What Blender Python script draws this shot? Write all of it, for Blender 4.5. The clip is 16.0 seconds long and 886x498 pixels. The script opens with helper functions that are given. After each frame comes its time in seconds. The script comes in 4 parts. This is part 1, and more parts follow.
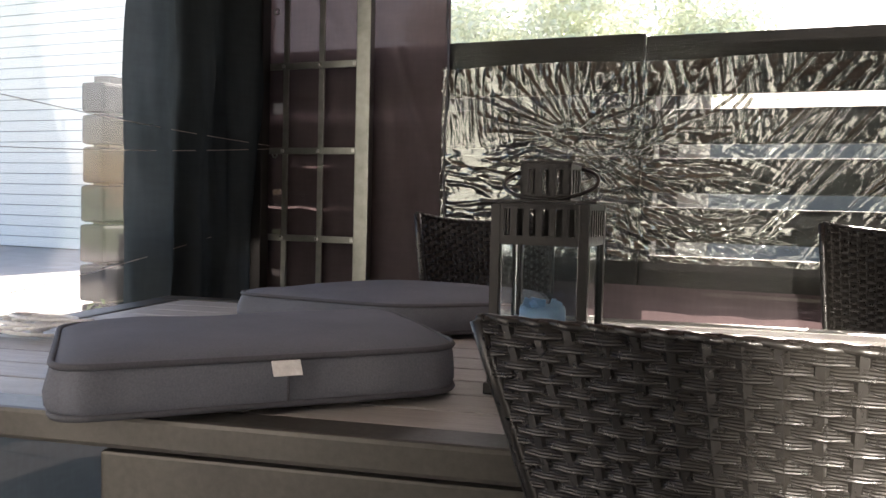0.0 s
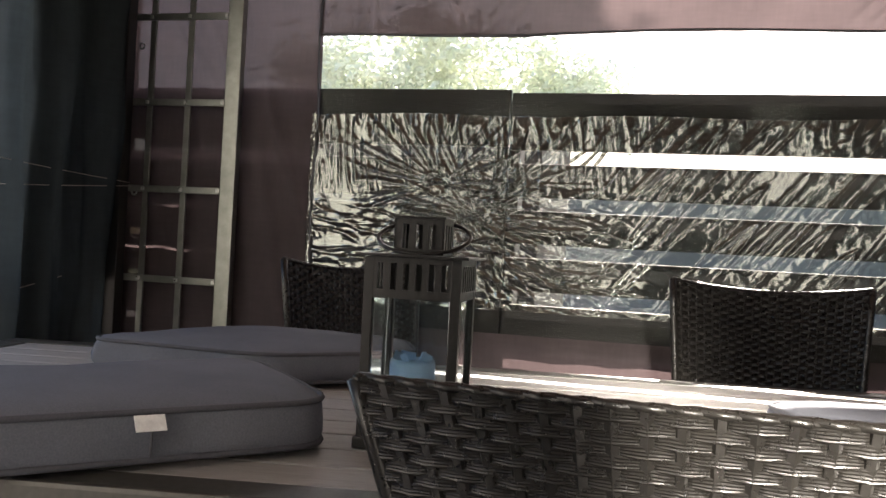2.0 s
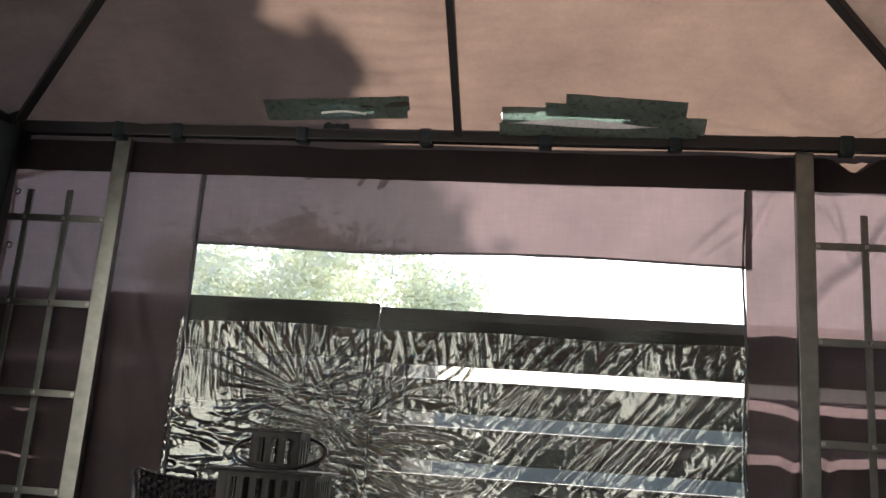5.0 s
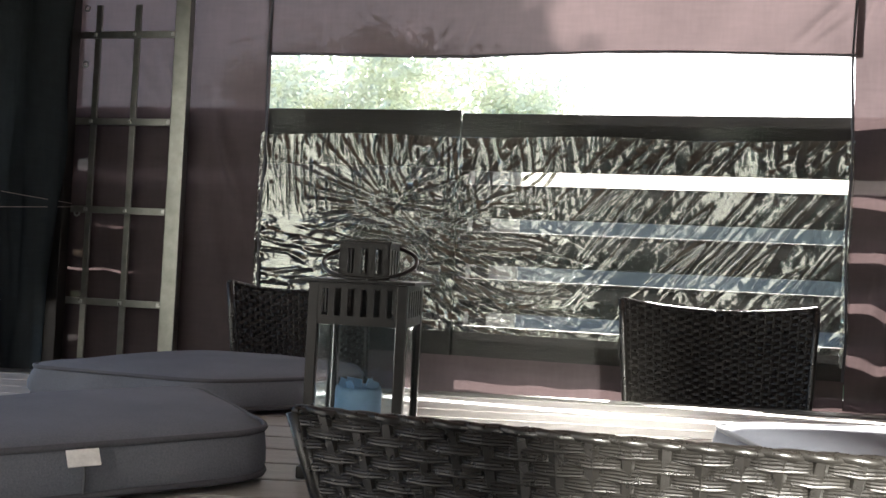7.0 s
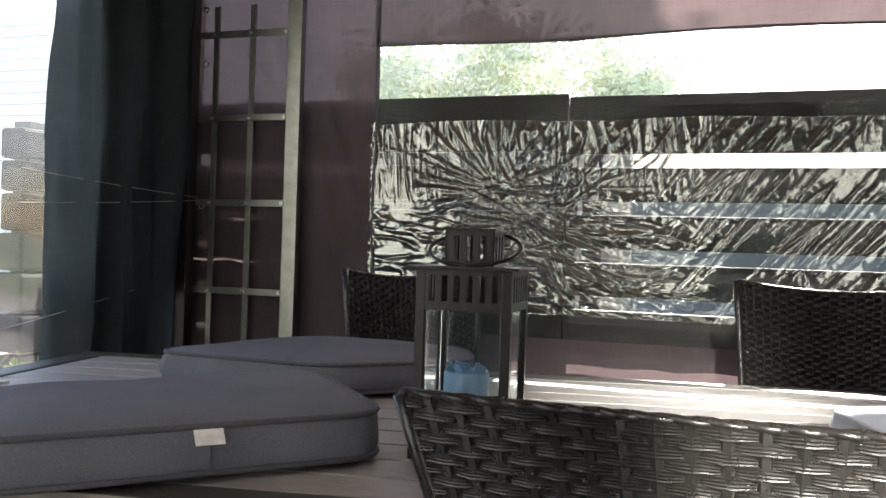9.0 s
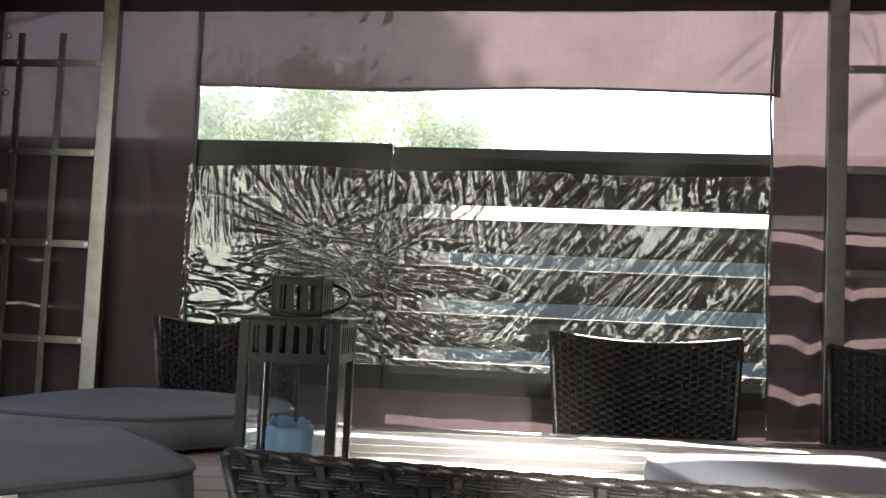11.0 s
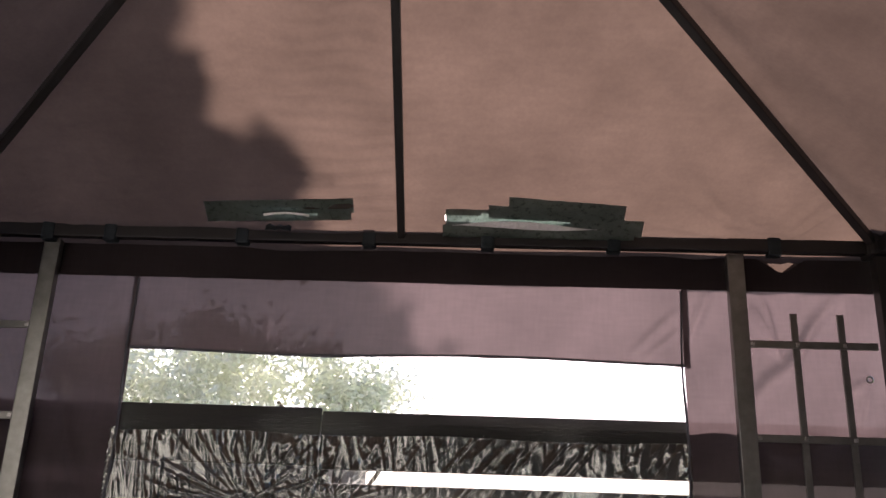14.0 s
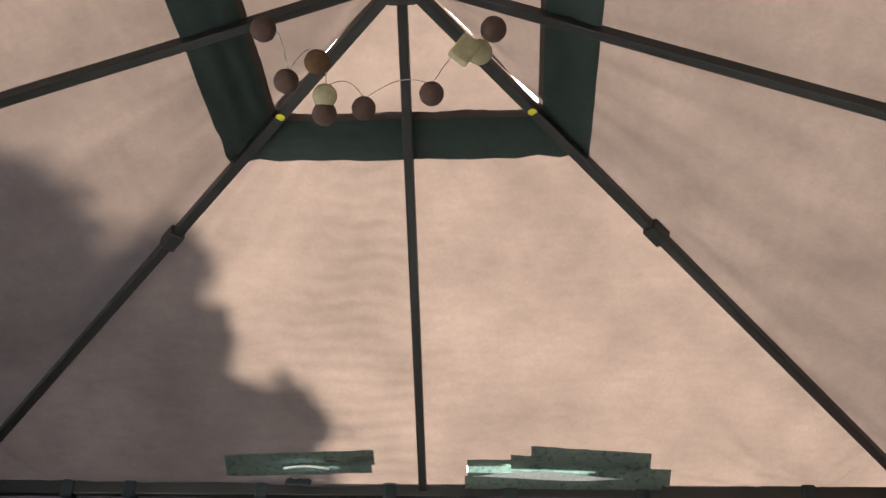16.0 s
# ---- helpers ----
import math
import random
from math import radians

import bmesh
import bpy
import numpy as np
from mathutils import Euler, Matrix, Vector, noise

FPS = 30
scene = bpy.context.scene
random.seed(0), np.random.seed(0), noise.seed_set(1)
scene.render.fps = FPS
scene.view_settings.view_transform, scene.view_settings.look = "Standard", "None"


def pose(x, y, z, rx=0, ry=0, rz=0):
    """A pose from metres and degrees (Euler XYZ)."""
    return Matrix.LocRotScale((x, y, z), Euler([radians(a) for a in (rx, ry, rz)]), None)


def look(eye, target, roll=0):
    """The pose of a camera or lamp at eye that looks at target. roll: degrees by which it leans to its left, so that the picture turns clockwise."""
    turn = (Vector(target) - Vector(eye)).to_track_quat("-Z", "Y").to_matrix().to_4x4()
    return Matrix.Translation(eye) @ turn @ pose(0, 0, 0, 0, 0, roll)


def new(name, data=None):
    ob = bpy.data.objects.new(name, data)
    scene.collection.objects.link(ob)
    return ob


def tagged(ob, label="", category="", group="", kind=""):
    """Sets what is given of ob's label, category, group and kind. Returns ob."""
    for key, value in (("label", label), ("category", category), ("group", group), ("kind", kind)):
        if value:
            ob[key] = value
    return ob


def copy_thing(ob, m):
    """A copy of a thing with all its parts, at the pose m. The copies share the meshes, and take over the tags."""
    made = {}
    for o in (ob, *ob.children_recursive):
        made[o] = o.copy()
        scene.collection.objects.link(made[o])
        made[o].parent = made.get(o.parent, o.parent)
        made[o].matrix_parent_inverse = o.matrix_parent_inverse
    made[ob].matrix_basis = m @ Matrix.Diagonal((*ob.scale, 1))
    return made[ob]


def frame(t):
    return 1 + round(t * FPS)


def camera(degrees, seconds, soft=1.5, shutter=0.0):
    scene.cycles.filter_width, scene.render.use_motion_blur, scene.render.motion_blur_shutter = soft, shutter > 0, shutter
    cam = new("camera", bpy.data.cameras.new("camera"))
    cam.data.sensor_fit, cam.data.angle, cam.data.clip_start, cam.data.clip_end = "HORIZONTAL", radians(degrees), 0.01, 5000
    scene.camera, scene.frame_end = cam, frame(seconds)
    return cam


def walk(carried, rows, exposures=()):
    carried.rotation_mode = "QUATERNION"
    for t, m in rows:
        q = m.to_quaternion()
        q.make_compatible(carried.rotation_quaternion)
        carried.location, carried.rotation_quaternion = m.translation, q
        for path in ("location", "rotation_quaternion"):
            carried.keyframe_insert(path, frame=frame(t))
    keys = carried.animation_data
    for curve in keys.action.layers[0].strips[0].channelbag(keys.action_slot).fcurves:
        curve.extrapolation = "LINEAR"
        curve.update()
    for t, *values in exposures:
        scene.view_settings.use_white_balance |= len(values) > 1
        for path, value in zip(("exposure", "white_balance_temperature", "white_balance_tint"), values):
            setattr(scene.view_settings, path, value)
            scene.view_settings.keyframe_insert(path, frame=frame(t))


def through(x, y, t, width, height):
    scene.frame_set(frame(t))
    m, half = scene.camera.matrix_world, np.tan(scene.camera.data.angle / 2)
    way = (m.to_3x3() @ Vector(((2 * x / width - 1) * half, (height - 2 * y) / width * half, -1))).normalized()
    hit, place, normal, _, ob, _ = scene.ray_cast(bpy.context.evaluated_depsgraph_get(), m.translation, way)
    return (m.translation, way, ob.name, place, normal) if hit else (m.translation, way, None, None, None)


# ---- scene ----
cam = camera(51.8, 16.0)
PATH = [
    (0, (0.346, -2.623, 0.997), (-0.467, -0.798, 0.9), 1.4),
    (0.5, (0.346, -2.63, 0.994), (-0.506, -0.824, 0.881), 1.4),
    (1, (0.344, -2.628, 0.999), (-0.443, -0.791, 0.914), 1.8),
    (1.5, (0.333, -2.623, 1.009), (-0.295, -0.725, 0.961), 2.2),
    (2, (0.331, -2.637, 1.014), (-0.198, -0.709, 1.018), 3.1),
    (2.5, (0.341, -2.636, 1.028), (-0.088, -0.683, 1.028), 2.7),
    (3, (0.356, -2.674, 1.023), (-0.085, -0.738, 1.256), 2.5),
    (3.5, (0.365, -2.696, 1.019), (-0.059, -0.785, 1.428), 2.8),
    (3.7, (0.37, -2.704, 1.021), (-0.039, -0.807, 1.504), 3.2),
    (5.8, (0.346, -2.652, 1.023), (0.105, -0.712, 1.444), 4.3),
    (6, (0.339, -2.634, 1.022), (0.08, -0.677, 1.345), 4.4),
    (6.5, (0.337, -2.621, 1.024), (-0.033, -0.657, 1.117), 3.3),
    (7, (0.337, -2.619, 1.024), (-0.096, -0.667, 1.072), 2.8),
    (7.5, (0.343, -2.626, 1.027), (-0.197, -0.7, 1.055), 2.1),
    (8, (0.352, -2.636, 1.029), (-0.31, -0.749, 1.023), 1.7),
    (8.2, (0.358, -2.636, 1.025), (-0.375, -0.776, 1.005), 1.5),
    (10.3, (0.339, -2.642, 1.03), (-0.044, -0.68, 1.115), 2.8),
    (10.5, (0.334, -2.628, 1.03), (0.003, -0.658, 1.123), 2.9),
    (11, (0.331, -2.619, 1.031), (0.047, -0.643, 1.153), 2.6),
    (11.5, (0.341, -2.644, 1.037), (0.108, -0.682, 1.35), 2.8),
    (12, (0.279, -2.692, 1.032), (0.145, -0.767, 1.556), 2.2),
    (12.5, (0.241, -2.704, 1.029), (0.183, -0.816, 1.687), 1.9),
    (13, (0.242, -2.703, 1.03), (0.196, -0.818, 1.697), 2.2),
    (13.5, (0.25, -2.703, 1.037), (0.184, -0.811, 1.681), 2.5),
    (14, (0.238, -2.71, 1.051), (0.163, -0.826, 1.719), 2.1),
    (14.5, (0.202, -2.722, 1.071), (0.147, -0.885, 1.859), 1.5),
    (15, (0.204, -2.731, 1.057), (0.161, -0.967, 1.998), 1.2),
    (15.5, (0.223, -2.745, 1.046), (0.141, -1.052, 2.108), 1.5),
    (16, (0.276, -2.73, 1.025), (0.128, -1.105, 2.18), 2.4),
]
walk(cam, [(t, look(e, g, r)) for t, e, g, r in PATH], [(0, 2.95, 6750, 16), (0.5, 2.62, 6800, 17), (1, 2.72, 6800, 16), (2, 2.8, 6700, 14), (3.5, 2.7, 6500, 14), (7, 2.98, 6300, 10), (8, 2.98, 6300, 10), (11, 3.0, 6350, 11), (12.5, 2.25, 6500, 26), (14, 2.22, 6500, 26), (15, 3.2, 6200, 10), (16, 3.6, 6000, 3)])

# ---- world, sun, exposure ----
SUN = Vector((0.02, math.cos(radians(37)), math.sin(radians(37)))).normalized()
world = bpy.data.worlds.new("sky")
scene.world = world
world.use_nodes = True
wn = world.node_tree
sky = wn.nodes.new("ShaderNodeTexSky")
sky.sky_type = "NISHITA"
sky.sun_disc = False
sky.sun_elevation = math.asin(SUN.z)
sky.sun_rotation = math.atan2(SUN.x, SUN.y)
sky.air_density, sky.dust_density, sky.ozone_density = 0.9, 2.2, 0.8
wn.links.new(sky.outputs[0], wn.nodes["Background"].inputs[0])
wn.nodes["Background"].inputs[1].default_value = 0.069
sun_data = bpy.data.lights.new("sun", "SUN")
sun_data.energy, sun_data.angle, sun_data.color = 5.0, radians(0.8), (1.0, 0.93, 0.84)
sun = new("sun", sun_data)
sun.matrix_world = look(SUN * 40, (0, 0, 0))

# ---- materials ----


def nodes_of(name):
    m = bpy.data.materials.new(name)
    m.use_nodes = True
    nt = m.node_tree
    return m, nt, nt.nodes["Principled BSDF"], nt.nodes["Material Output"]


def node(nt, kind, **inputs):
    n = nt.nodes.new(kind)
    for k, v in inputs.items():
        n.inputs[k.replace("_", " ")].default_value = v
    return n


def ramp_colour(nt, fac, a, b, lo=0.3, hi=0.7):
    r = nt.nodes.new("ShaderNodeValToRGB")
    r.color_ramp.elements[0].color, r.color_ramp.elements[1].color = (*a, 1), (*b, 1)
    r.color_ramp.elements[0].position, r.color_ramp.elements[1].position = lo, hi
    nt.links.new(fac, r.inputs[0])
    return r.outputs[0]


def coords(nt, scale=(1, 1, 1)):
    tc = nt.nodes.new("ShaderNodeTexCoord")
    mp = nt.nodes.new("ShaderNodeMapping")
    mp.inputs["Scale"].default_value = scale
    nt.links.new(tc.outputs["Object"], mp.inputs[0])
    return mp.outputs[0]


def mix_colour(nt, fac, a, b, mode="MIX"):
    m = nt.nodes.new("ShaderNodeMix")
    m.data_type, m.blend_type = "RGBA", mode
    for v, s in ((fac, 0), (a, 6), (b, 7)):
        if hasattr(v, "is_linked"):
            nt.links.new(v, m.inputs[s])
        else:
            m.inputs[s].default_value = v if s == 0 else (*v, 1)
    return m.outputs[2]


def surface(name, a, b, rough=0.6, metal=0.0, grain=60.0, blotch=3.0, bump=0.15, stretch=(1, 1, 1), rough_var=0.15, random_tint=0.0, spec=0.5):
    """Opaque surface: two colours mixed at two scales, uneven gloss and fine relief."""
    m, nt, p, out = nodes_of(name)
    c = coords(nt, stretch)
    fine = node(nt, "ShaderNodeTexNoise", Scale=grain, Detail=5.0, Roughness=0.65)
    big = node(nt, "ShaderNodeTexNoise", Scale=blotch, Detail=4.0)
    nt.links.new(c, fine.inputs["Vector"])
    nt.links.new(c, big.inputs["Vector"])
    col = ramp_colour(nt, big.outputs[0], a, b)
    dark = mix_colour(nt, 0.45, col, ramp_colour(nt, fine.outputs[0], (0.55, 0.55, 0.55), (1.25, 1.25, 1.25)), "MULTIPLY")
    if random_tint:
        info = nt.nodes.new("ShaderNodeObjectInfo")
        dark = mix_colour(nt, random_tint, dark, ramp_colour(nt, info.outputs["Random"], (0.5, 0.5, 0.5), (1.4, 1.35, 1.3), 0, 1), "MULTIPLY")
    nt.links.new(dark, p.inputs["Base Color"])
    p.inputs["Metallic"].default_value = metal
    p.inputs["Specular IOR Level"].default_value = spec
    mr = nt.nodes.new("ShaderNodeMapRange")
    mr.inputs["To Min"].default_value, mr.inputs["To Max"].default_value = max(0.02, rough - rough_var), min(1, rough + rough_var)
    nt.links.new(fine.outputs[0], mr.inputs[0])
    nt.links.new(mr.outputs[0], p.inputs["Roughness"])
    bm_ = node(nt, "ShaderNodeBump", Strength=bump, Distance=0.004)
    nt.links.new(fine.outputs[0], bm_.inputs["Height"])
    nt.links.new(bm_.outputs[0], p.inputs["Normal"])
    return m


def cloth(name, front, through_colour, through=0.5, weave=900.0, blotch=2.0, bump=0.25, sheer=0.0):
    """Woven cloth that scatters light and lets part of it through."""
    m, nt, p, out = nodes_of(name)
    nt.nodes.remove(p)
    c = coords(nt)
    big = node(nt, "ShaderNodeTexNoise", Scale=blotch, Detail=5.0, Roughness=0.6)
    warp = node(nt, "ShaderNodeTexNoise", Scale=1.0, Detail=3.0)
    mpw = nt.nodes.new("ShaderNodeMapping")
    mpw.inputs["Scale"].default_value = (weave * 0.1, weave * 0.1, 14.0)
    nt.links.new(c, mpw.inputs[0])
    nt.links.new(mpw.outputs[0], warp.inputs["Vector"])
    weft = node(nt, "ShaderNodeTexNoise", Scale=1.0, Detail=3.0)
    mpv = nt.nodes.new("ShaderNodeMapping")
    mpv.inputs["Scale"].default_value = (14.0, 14.0, weave * 0.1)
    nt.links.new(c, mpv.inputs[0])
    nt.links.new(mpv.outputs[0], weft.inputs["Vector"])
    nt.links.new(c, big.inputs["Vector"])
    thread = mix_colour(nt, 0.5, warp.outputs[0], weft.outputs[0])
    tint = mix_colour(nt, 0.35, ramp_colour(nt, big.outputs[0], (0.75, 0.75, 0.75), (1.15, 1.15, 1.15)), ramp_colour(nt, thread, (0.8, 0.8, 0.8), (1.15, 1.15, 1.15), 0.35, 0.65), "MULTIPLY")
    d = nt.nodes.new("ShaderNodeBsdfDiffuse")
    t = nt.nodes.new("ShaderNodeBsdfTranslucent")
    nt.links.new(mix_colour(nt, 1.0, front, tint, "MULTIPLY"), d.inputs[0])
    nt.links.new(mix_colour(nt, 1.0, through_colour, tint, "MULTIPLY"), t.inputs[0])
    b = node(nt, "ShaderNodeBump", Strength=bump, Distance=0.002)
    nt.links.new(thread, b.inputs["Height"])
    nt.links.new(b.outputs[0], d.inputs["Normal"])
    mx = nt.nodes.new("ShaderNodeMixShader")
    mx.inputs[0].default_value = through
    nt.links.new(d.outputs[0], mx.inputs[1])
    nt.links.new(t.outputs[0], mx.inputs[2])
    last = mx.outputs[0]
    if sheer:
        tr = nt.nodes.new("ShaderNodeBsdfTransparent")
        tr.inputs[0].default_value = (0.95, 0.88, 0.9, 1)
        m2 = nt.nodes.new("ShaderNodeMixShader")
        m2.inputs[0].default_value = sheer
        nt.links.new(last, m2.inputs[1])
        nt.links.new(tr.outputs[0], m2.inputs[2])
        last = m2.outputs[0]
    nt.links.new(last, out.inputs[0])
    return m


def clear_film(name, gloss, rough, scale, bump, tint=(0.93, 0.95, 0.94), haze=0.0, bend=0.0, blur=0.04):
    """Thin clear plastic: see-through with a rippled shine and a little haze."""
    m, nt, p, out = nodes_of(name)
    nt.nodes.remove(p)
    c = coords(nt)
    n1 = node(nt, "ShaderNodeTexNoise", Scale=scale, Detail=6.0, Roughness=0.6, Distortion=1.2)
    nt.links.new(c, n1.inputs["Vector"])
    b = node(nt, "ShaderNodeBump", Strength=bump, Distance=0.01)
    nt.links.new(n1.outputs[0], b.inputs["Height"])
    g = node(nt, "ShaderNodeBsdfGlossy", Roughness=rough)
    g.inputs[0].default_value = (0.88, 0.95, 0.88, 1)
    nt.links.new(b.outputs[0], g.inputs["Normal"])
    t = nt.nodes.new("ShaderNodeBsdfTransparent")
    t.inputs[0].default_value = (*tint, 1)
    d = nt.nodes.new("ShaderNodeBsdfTranslucent")
    d.inputs[0].default_value = (0.8, 0.8, 0.78, 1)
    nt.links.new(b.outputs[0], d.inputs["Normal"])
    m1 = nt.nodes.new("ShaderNodeMixShader")
    m1.inputs[0].default_value = haze
    nt.links.new(t.outputs[0], m1.inputs[1])
    nt.links.new(d.outputs[0], m1.inputs[2])
    m2 = nt.nodes.new("ShaderNodeMixShader")
    m2.inputs[0].default_value = gloss
    last = m1.outputs[0]
    if bend:
        rf = node(nt, "ShaderNodeBsdfRefraction", Roughness=blur, IOR=1.25)
        nt.links.new(b.outputs[0], rf.inputs["Normal"])
        m3 = nt.nodes.new("ShaderNodeMixShader")
        m3.inputs[0].default_value = bend
        nt.links.new(last, m3.inputs[1])
        nt.links.new(rf.outputs[0], m3.inputs[2])
        last = m3.outputs[0]
    nt.links.new(last, m2.inputs[1])
    nt.links.new(g.outputs[0], m2.inputs[2])
    nt.links.new(m2.outputs[0], out.inputs[0])
    return m


FRAME = surface("painted_steel_black", (0.011, 0.011, 0.0105), (0.02, 0.019, 0.018), 0.45, 0.0, 90, 5, 0.08)
POST = surface("painted_steel_grey", (0.24, 0.25, 0.225), (0.31, 0.32, 0.29), 0.36, 0.9, 25, 4, 0.015, rough_var=0.05)
WALL_CLOTH = cloth("mauve_polyester", (0.15, 0.125, 0.13), (0.062, 0.045, 0.046), 0.5, sheer=0.014)
ROOF_CLOTH = cloth("canopy_polyester", (0.10, 0.085, 0.08), (0.062, 0.0425, 0.033), 0.5, blotch=3.0)
DARK_CLOTH = cloth("black_curtain", (0.058, 0.071, 0.077), (0.066, 0.082, 0.088), 0.45, sheer=0.012)
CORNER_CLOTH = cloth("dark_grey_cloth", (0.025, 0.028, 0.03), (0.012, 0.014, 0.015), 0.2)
# hem colour darkened to carry the shade of the valance outside
SHADED_HEM = cloth("shaded_mauve_hem", (0.05, 0.042, 0.043), (0.05, 0.04, 0.04), 0.4)
BAND_CLOTH = cloth("vent_hem", (0.05, 0.065, 0.06), (0.03, 0.04, 0.036), 0.3)
FILM = clear_film("crinkled_film", 0.22, 0.10, 22.0, 0.05, (0.84, 0.84, 0.82), 0.004, 0.04)
CLEAR = clear_film("clear_window_film", 0.012, 0.05, 3.0, 0.2, haze=0.003, bend=0.06, blur=0.12)
FENCE = surface("stained_fence_wood", (0.015, 0.0145, 0.013), (0.025, 0.0235, 0.021), 0.75, 0, 30, 4, 0.4, (1, 1, 8), random_tint=0.3)
SLAT = surface("composite_slat", (0.34, 0.33, 0.315), (0.44, 0.43, 0.41), 0.42, 0, 40, 5, 0.25, (3, 22, 22), random_tint=0.25)
TABLE_FRAME = surface("aluminium_dark", (0.06, 0.057, 0.05), (0.09, 0.086, 0.075), 0.4, 0.3, 100, 5, 0.06)
CUSHION = surface("charcoal_cushion_cloth", (0.132, 0.142, 0.17), (0.175, 0.185, 0.213), 0.85, 0, 420, 6, 0.35, spec=0.2)
PIPING = surface("cushion_piping", (0.075, 0.078, 0.09), (0.1, 0.104, 0.118), 0.8, 0, 300, 9, 0.2)
WICKER = surface("brown_wicker", (0.011, 0.0102, 0.0092), (0.019, 0.0176, 0.0155), 0.3, 0, 160, 12, 0.12, random_tint=0.2, spec=0.5)
LANTERN = surface("lantern_black_metal", (0.014, 0.014, 0.0135), (0.021, 0.021, 0.02), 0.34, 0.1, 120, 8, 0.06, spec=0.3)
CANDLE = surface("blue_wax", (0.26, 0.43, 0.62), (0.33, 0.5, 0.7), 0.45, 0, 50, 9, 0.1)
TAPE = surface("grey_green_tape", (0.13, 0.17, 0.15), (0.2, 0.25, 0.22), 0.3, 0.15, 60, 12, 0.2)
WHITE_LABEL = surface("white_label", (0.78, 0.78, 0.76), (0.85, 0.85, 0.83), 0.7, 0, 90, 9, 0.05)
BROWN_BALL = surface("brown_thread", (0.05, 0.026, 0.02), (0.085, 0.045, 0.034), 0.85, 0, 260, 10, 0.5)
CREAM_BALL = cloth("cream_thread", (0.55, 0.5, 0.34), (0.6, 0.55, 0.36), 0.45, blotch=30)
TAN_BALL = cloth("tan_thread", (0.2, 0.12, 0.07), (0.26, 0.15, 0.09), 0.4, blotch=30)
WIRE = surface("clear_wire", (0.35, 0.3, 0.26), (0.45, 0.4, 0.35), 0.4)
YELLOW = surface("yellow_sticker", (0.7, 0.62, 0.02), (0.8, 0.7, 0.04), 0.6)
STEEL = surface("bright_steel", (0.5, 0.5, 0.48), (0.6, 0.6, 0.58), 0.3, 0.9)
PAVER = surface("concrete_paver", (0.34, 0.32, 0.3), (0.46, 0.44, 0.41), 0.85, 0, 70, 3, 0.3, random_tint=0.25)
JOINT = surface("paver_joint", (0.16, 0.15, 0.13), (0.22, 0.2, 0.18), 0.95, 0, 60, 4, 0.4)
STONE = surface("grey_stone", (0.025, 0.025, 0.027), (0.06, 0.059, 0.058), 0.9, 0, 40, 5, 0.6, random_tint=0.35)
RENDER_WALL = surface("pale_wall", (0.25, 0.245, 0.23), (0.32, 0.31, 0.295), 0.9, 0, 50, 1.5, 0.2)
CLADDING = surface("white_painted_boards", (0.84, 0.81, 0.76), (0.9, 0.87, 0.82), 0.6, 0, 40, 2.0, 0.15, (1, 1, 6))
DULL_WALL = surface("grey_wall", (0.14, 0.145, 0.155), (0.2, 0.205, 0.215), 0.9, 0, 40, 1.2, 0.3)
GRASS = surface("lawn", (0.05, 0.09, 0.02), (0.1, 0.15, 0.04), 0.9, 0, 50, 0.8, 0.5)
LEAF = surface("leaf", (0.05, 0.1, 0.02), (0.12, 0.2, 0.04), 0.5, 0, 20, 1.2, 0.1, random_tint=0.2)
# leaf colour paled for the haze through the plastic window
HAZED_LEAF = surface("hazed_leaf", (0.62, 0.65, 0.52), (0.72, 0.74, 0.62), 0.5, 0, 20, 1.2, 0.1)
BARK = surface("bark", (0.08, 0.06, 0.045), (0.14, 0.11, 0.08), 0.9, 0, 40, 6, 0.8, (1, 1, 0.25))


def glass_pane():
    m, nt, p, out = nodes_of("pane_glass")
    p.inputs["Base Color"].default_value = (0.9, 0.96, 0.97, 1)
    p.inputs["Roughness"].default_value = 0.03
    p.inputs["Transmission Weight"].default_value = 1.0
    p.inputs["IOR"].default_value = 1.4
    return m


GLASS = glass_pane()

# ---- mesh helpers ----


def part(name, bm, material, parent=None, label="", smooth=False):
    me = bpy.data.meshes.new(name)
    bm.to_mesh(me)
    bm.free()
    me.materials.append(material)
    if smooth:
        for f in me.polygons:
            f.use_smooth = True
    ob = new(name, me)
    if parent is not None:
        ob.parent = parent
    if label:
        ob["label"] = label
    return ob


def box_into(bm, size, m=None, bevel=0.0):
    b = bmesh.new()
    bmesh.ops.create_cube(b, size=1.0, matrix=Matrix.Diagonal((*size, 1)))
    if bevel:
        bmesh.ops.bevel(b, geom=b.edges[:], offset=bevel, segments=2, profile=0.6, affect="EDGES")
    if m is not None:
        b.transform(m)
    me = bpy.data.meshes.new("tmp")
    b.to_mesh(me)
    b.free()
    bm.from_mesh(me)
    bpy.data.meshes.remove(me)
    return bm


def box(size, m=None, bevel=0.0):
    return box_into(bmesh.new(), size, m, bevel)


def bar(a, b, w, h=None, bevel=0.003, up=(0, 0, 1)):
    """A square bar from a to b, w wide and h high."""
    a, b = Vector(a), Vector(b)
    d = (b - a)
    x = d.normalized()
    y = Vector(up).cross(x)
    if y.length < 1e-4:
        y = Vector((0, 1, 0)).cross(x)
    y.normalize()
    z = x.cross(y)
    m = Matrix((x, y, z)).transposed().to_4x4()
    m.translation = (a + b) / 2
    return box((d.length, w, h or w), m, bevel)


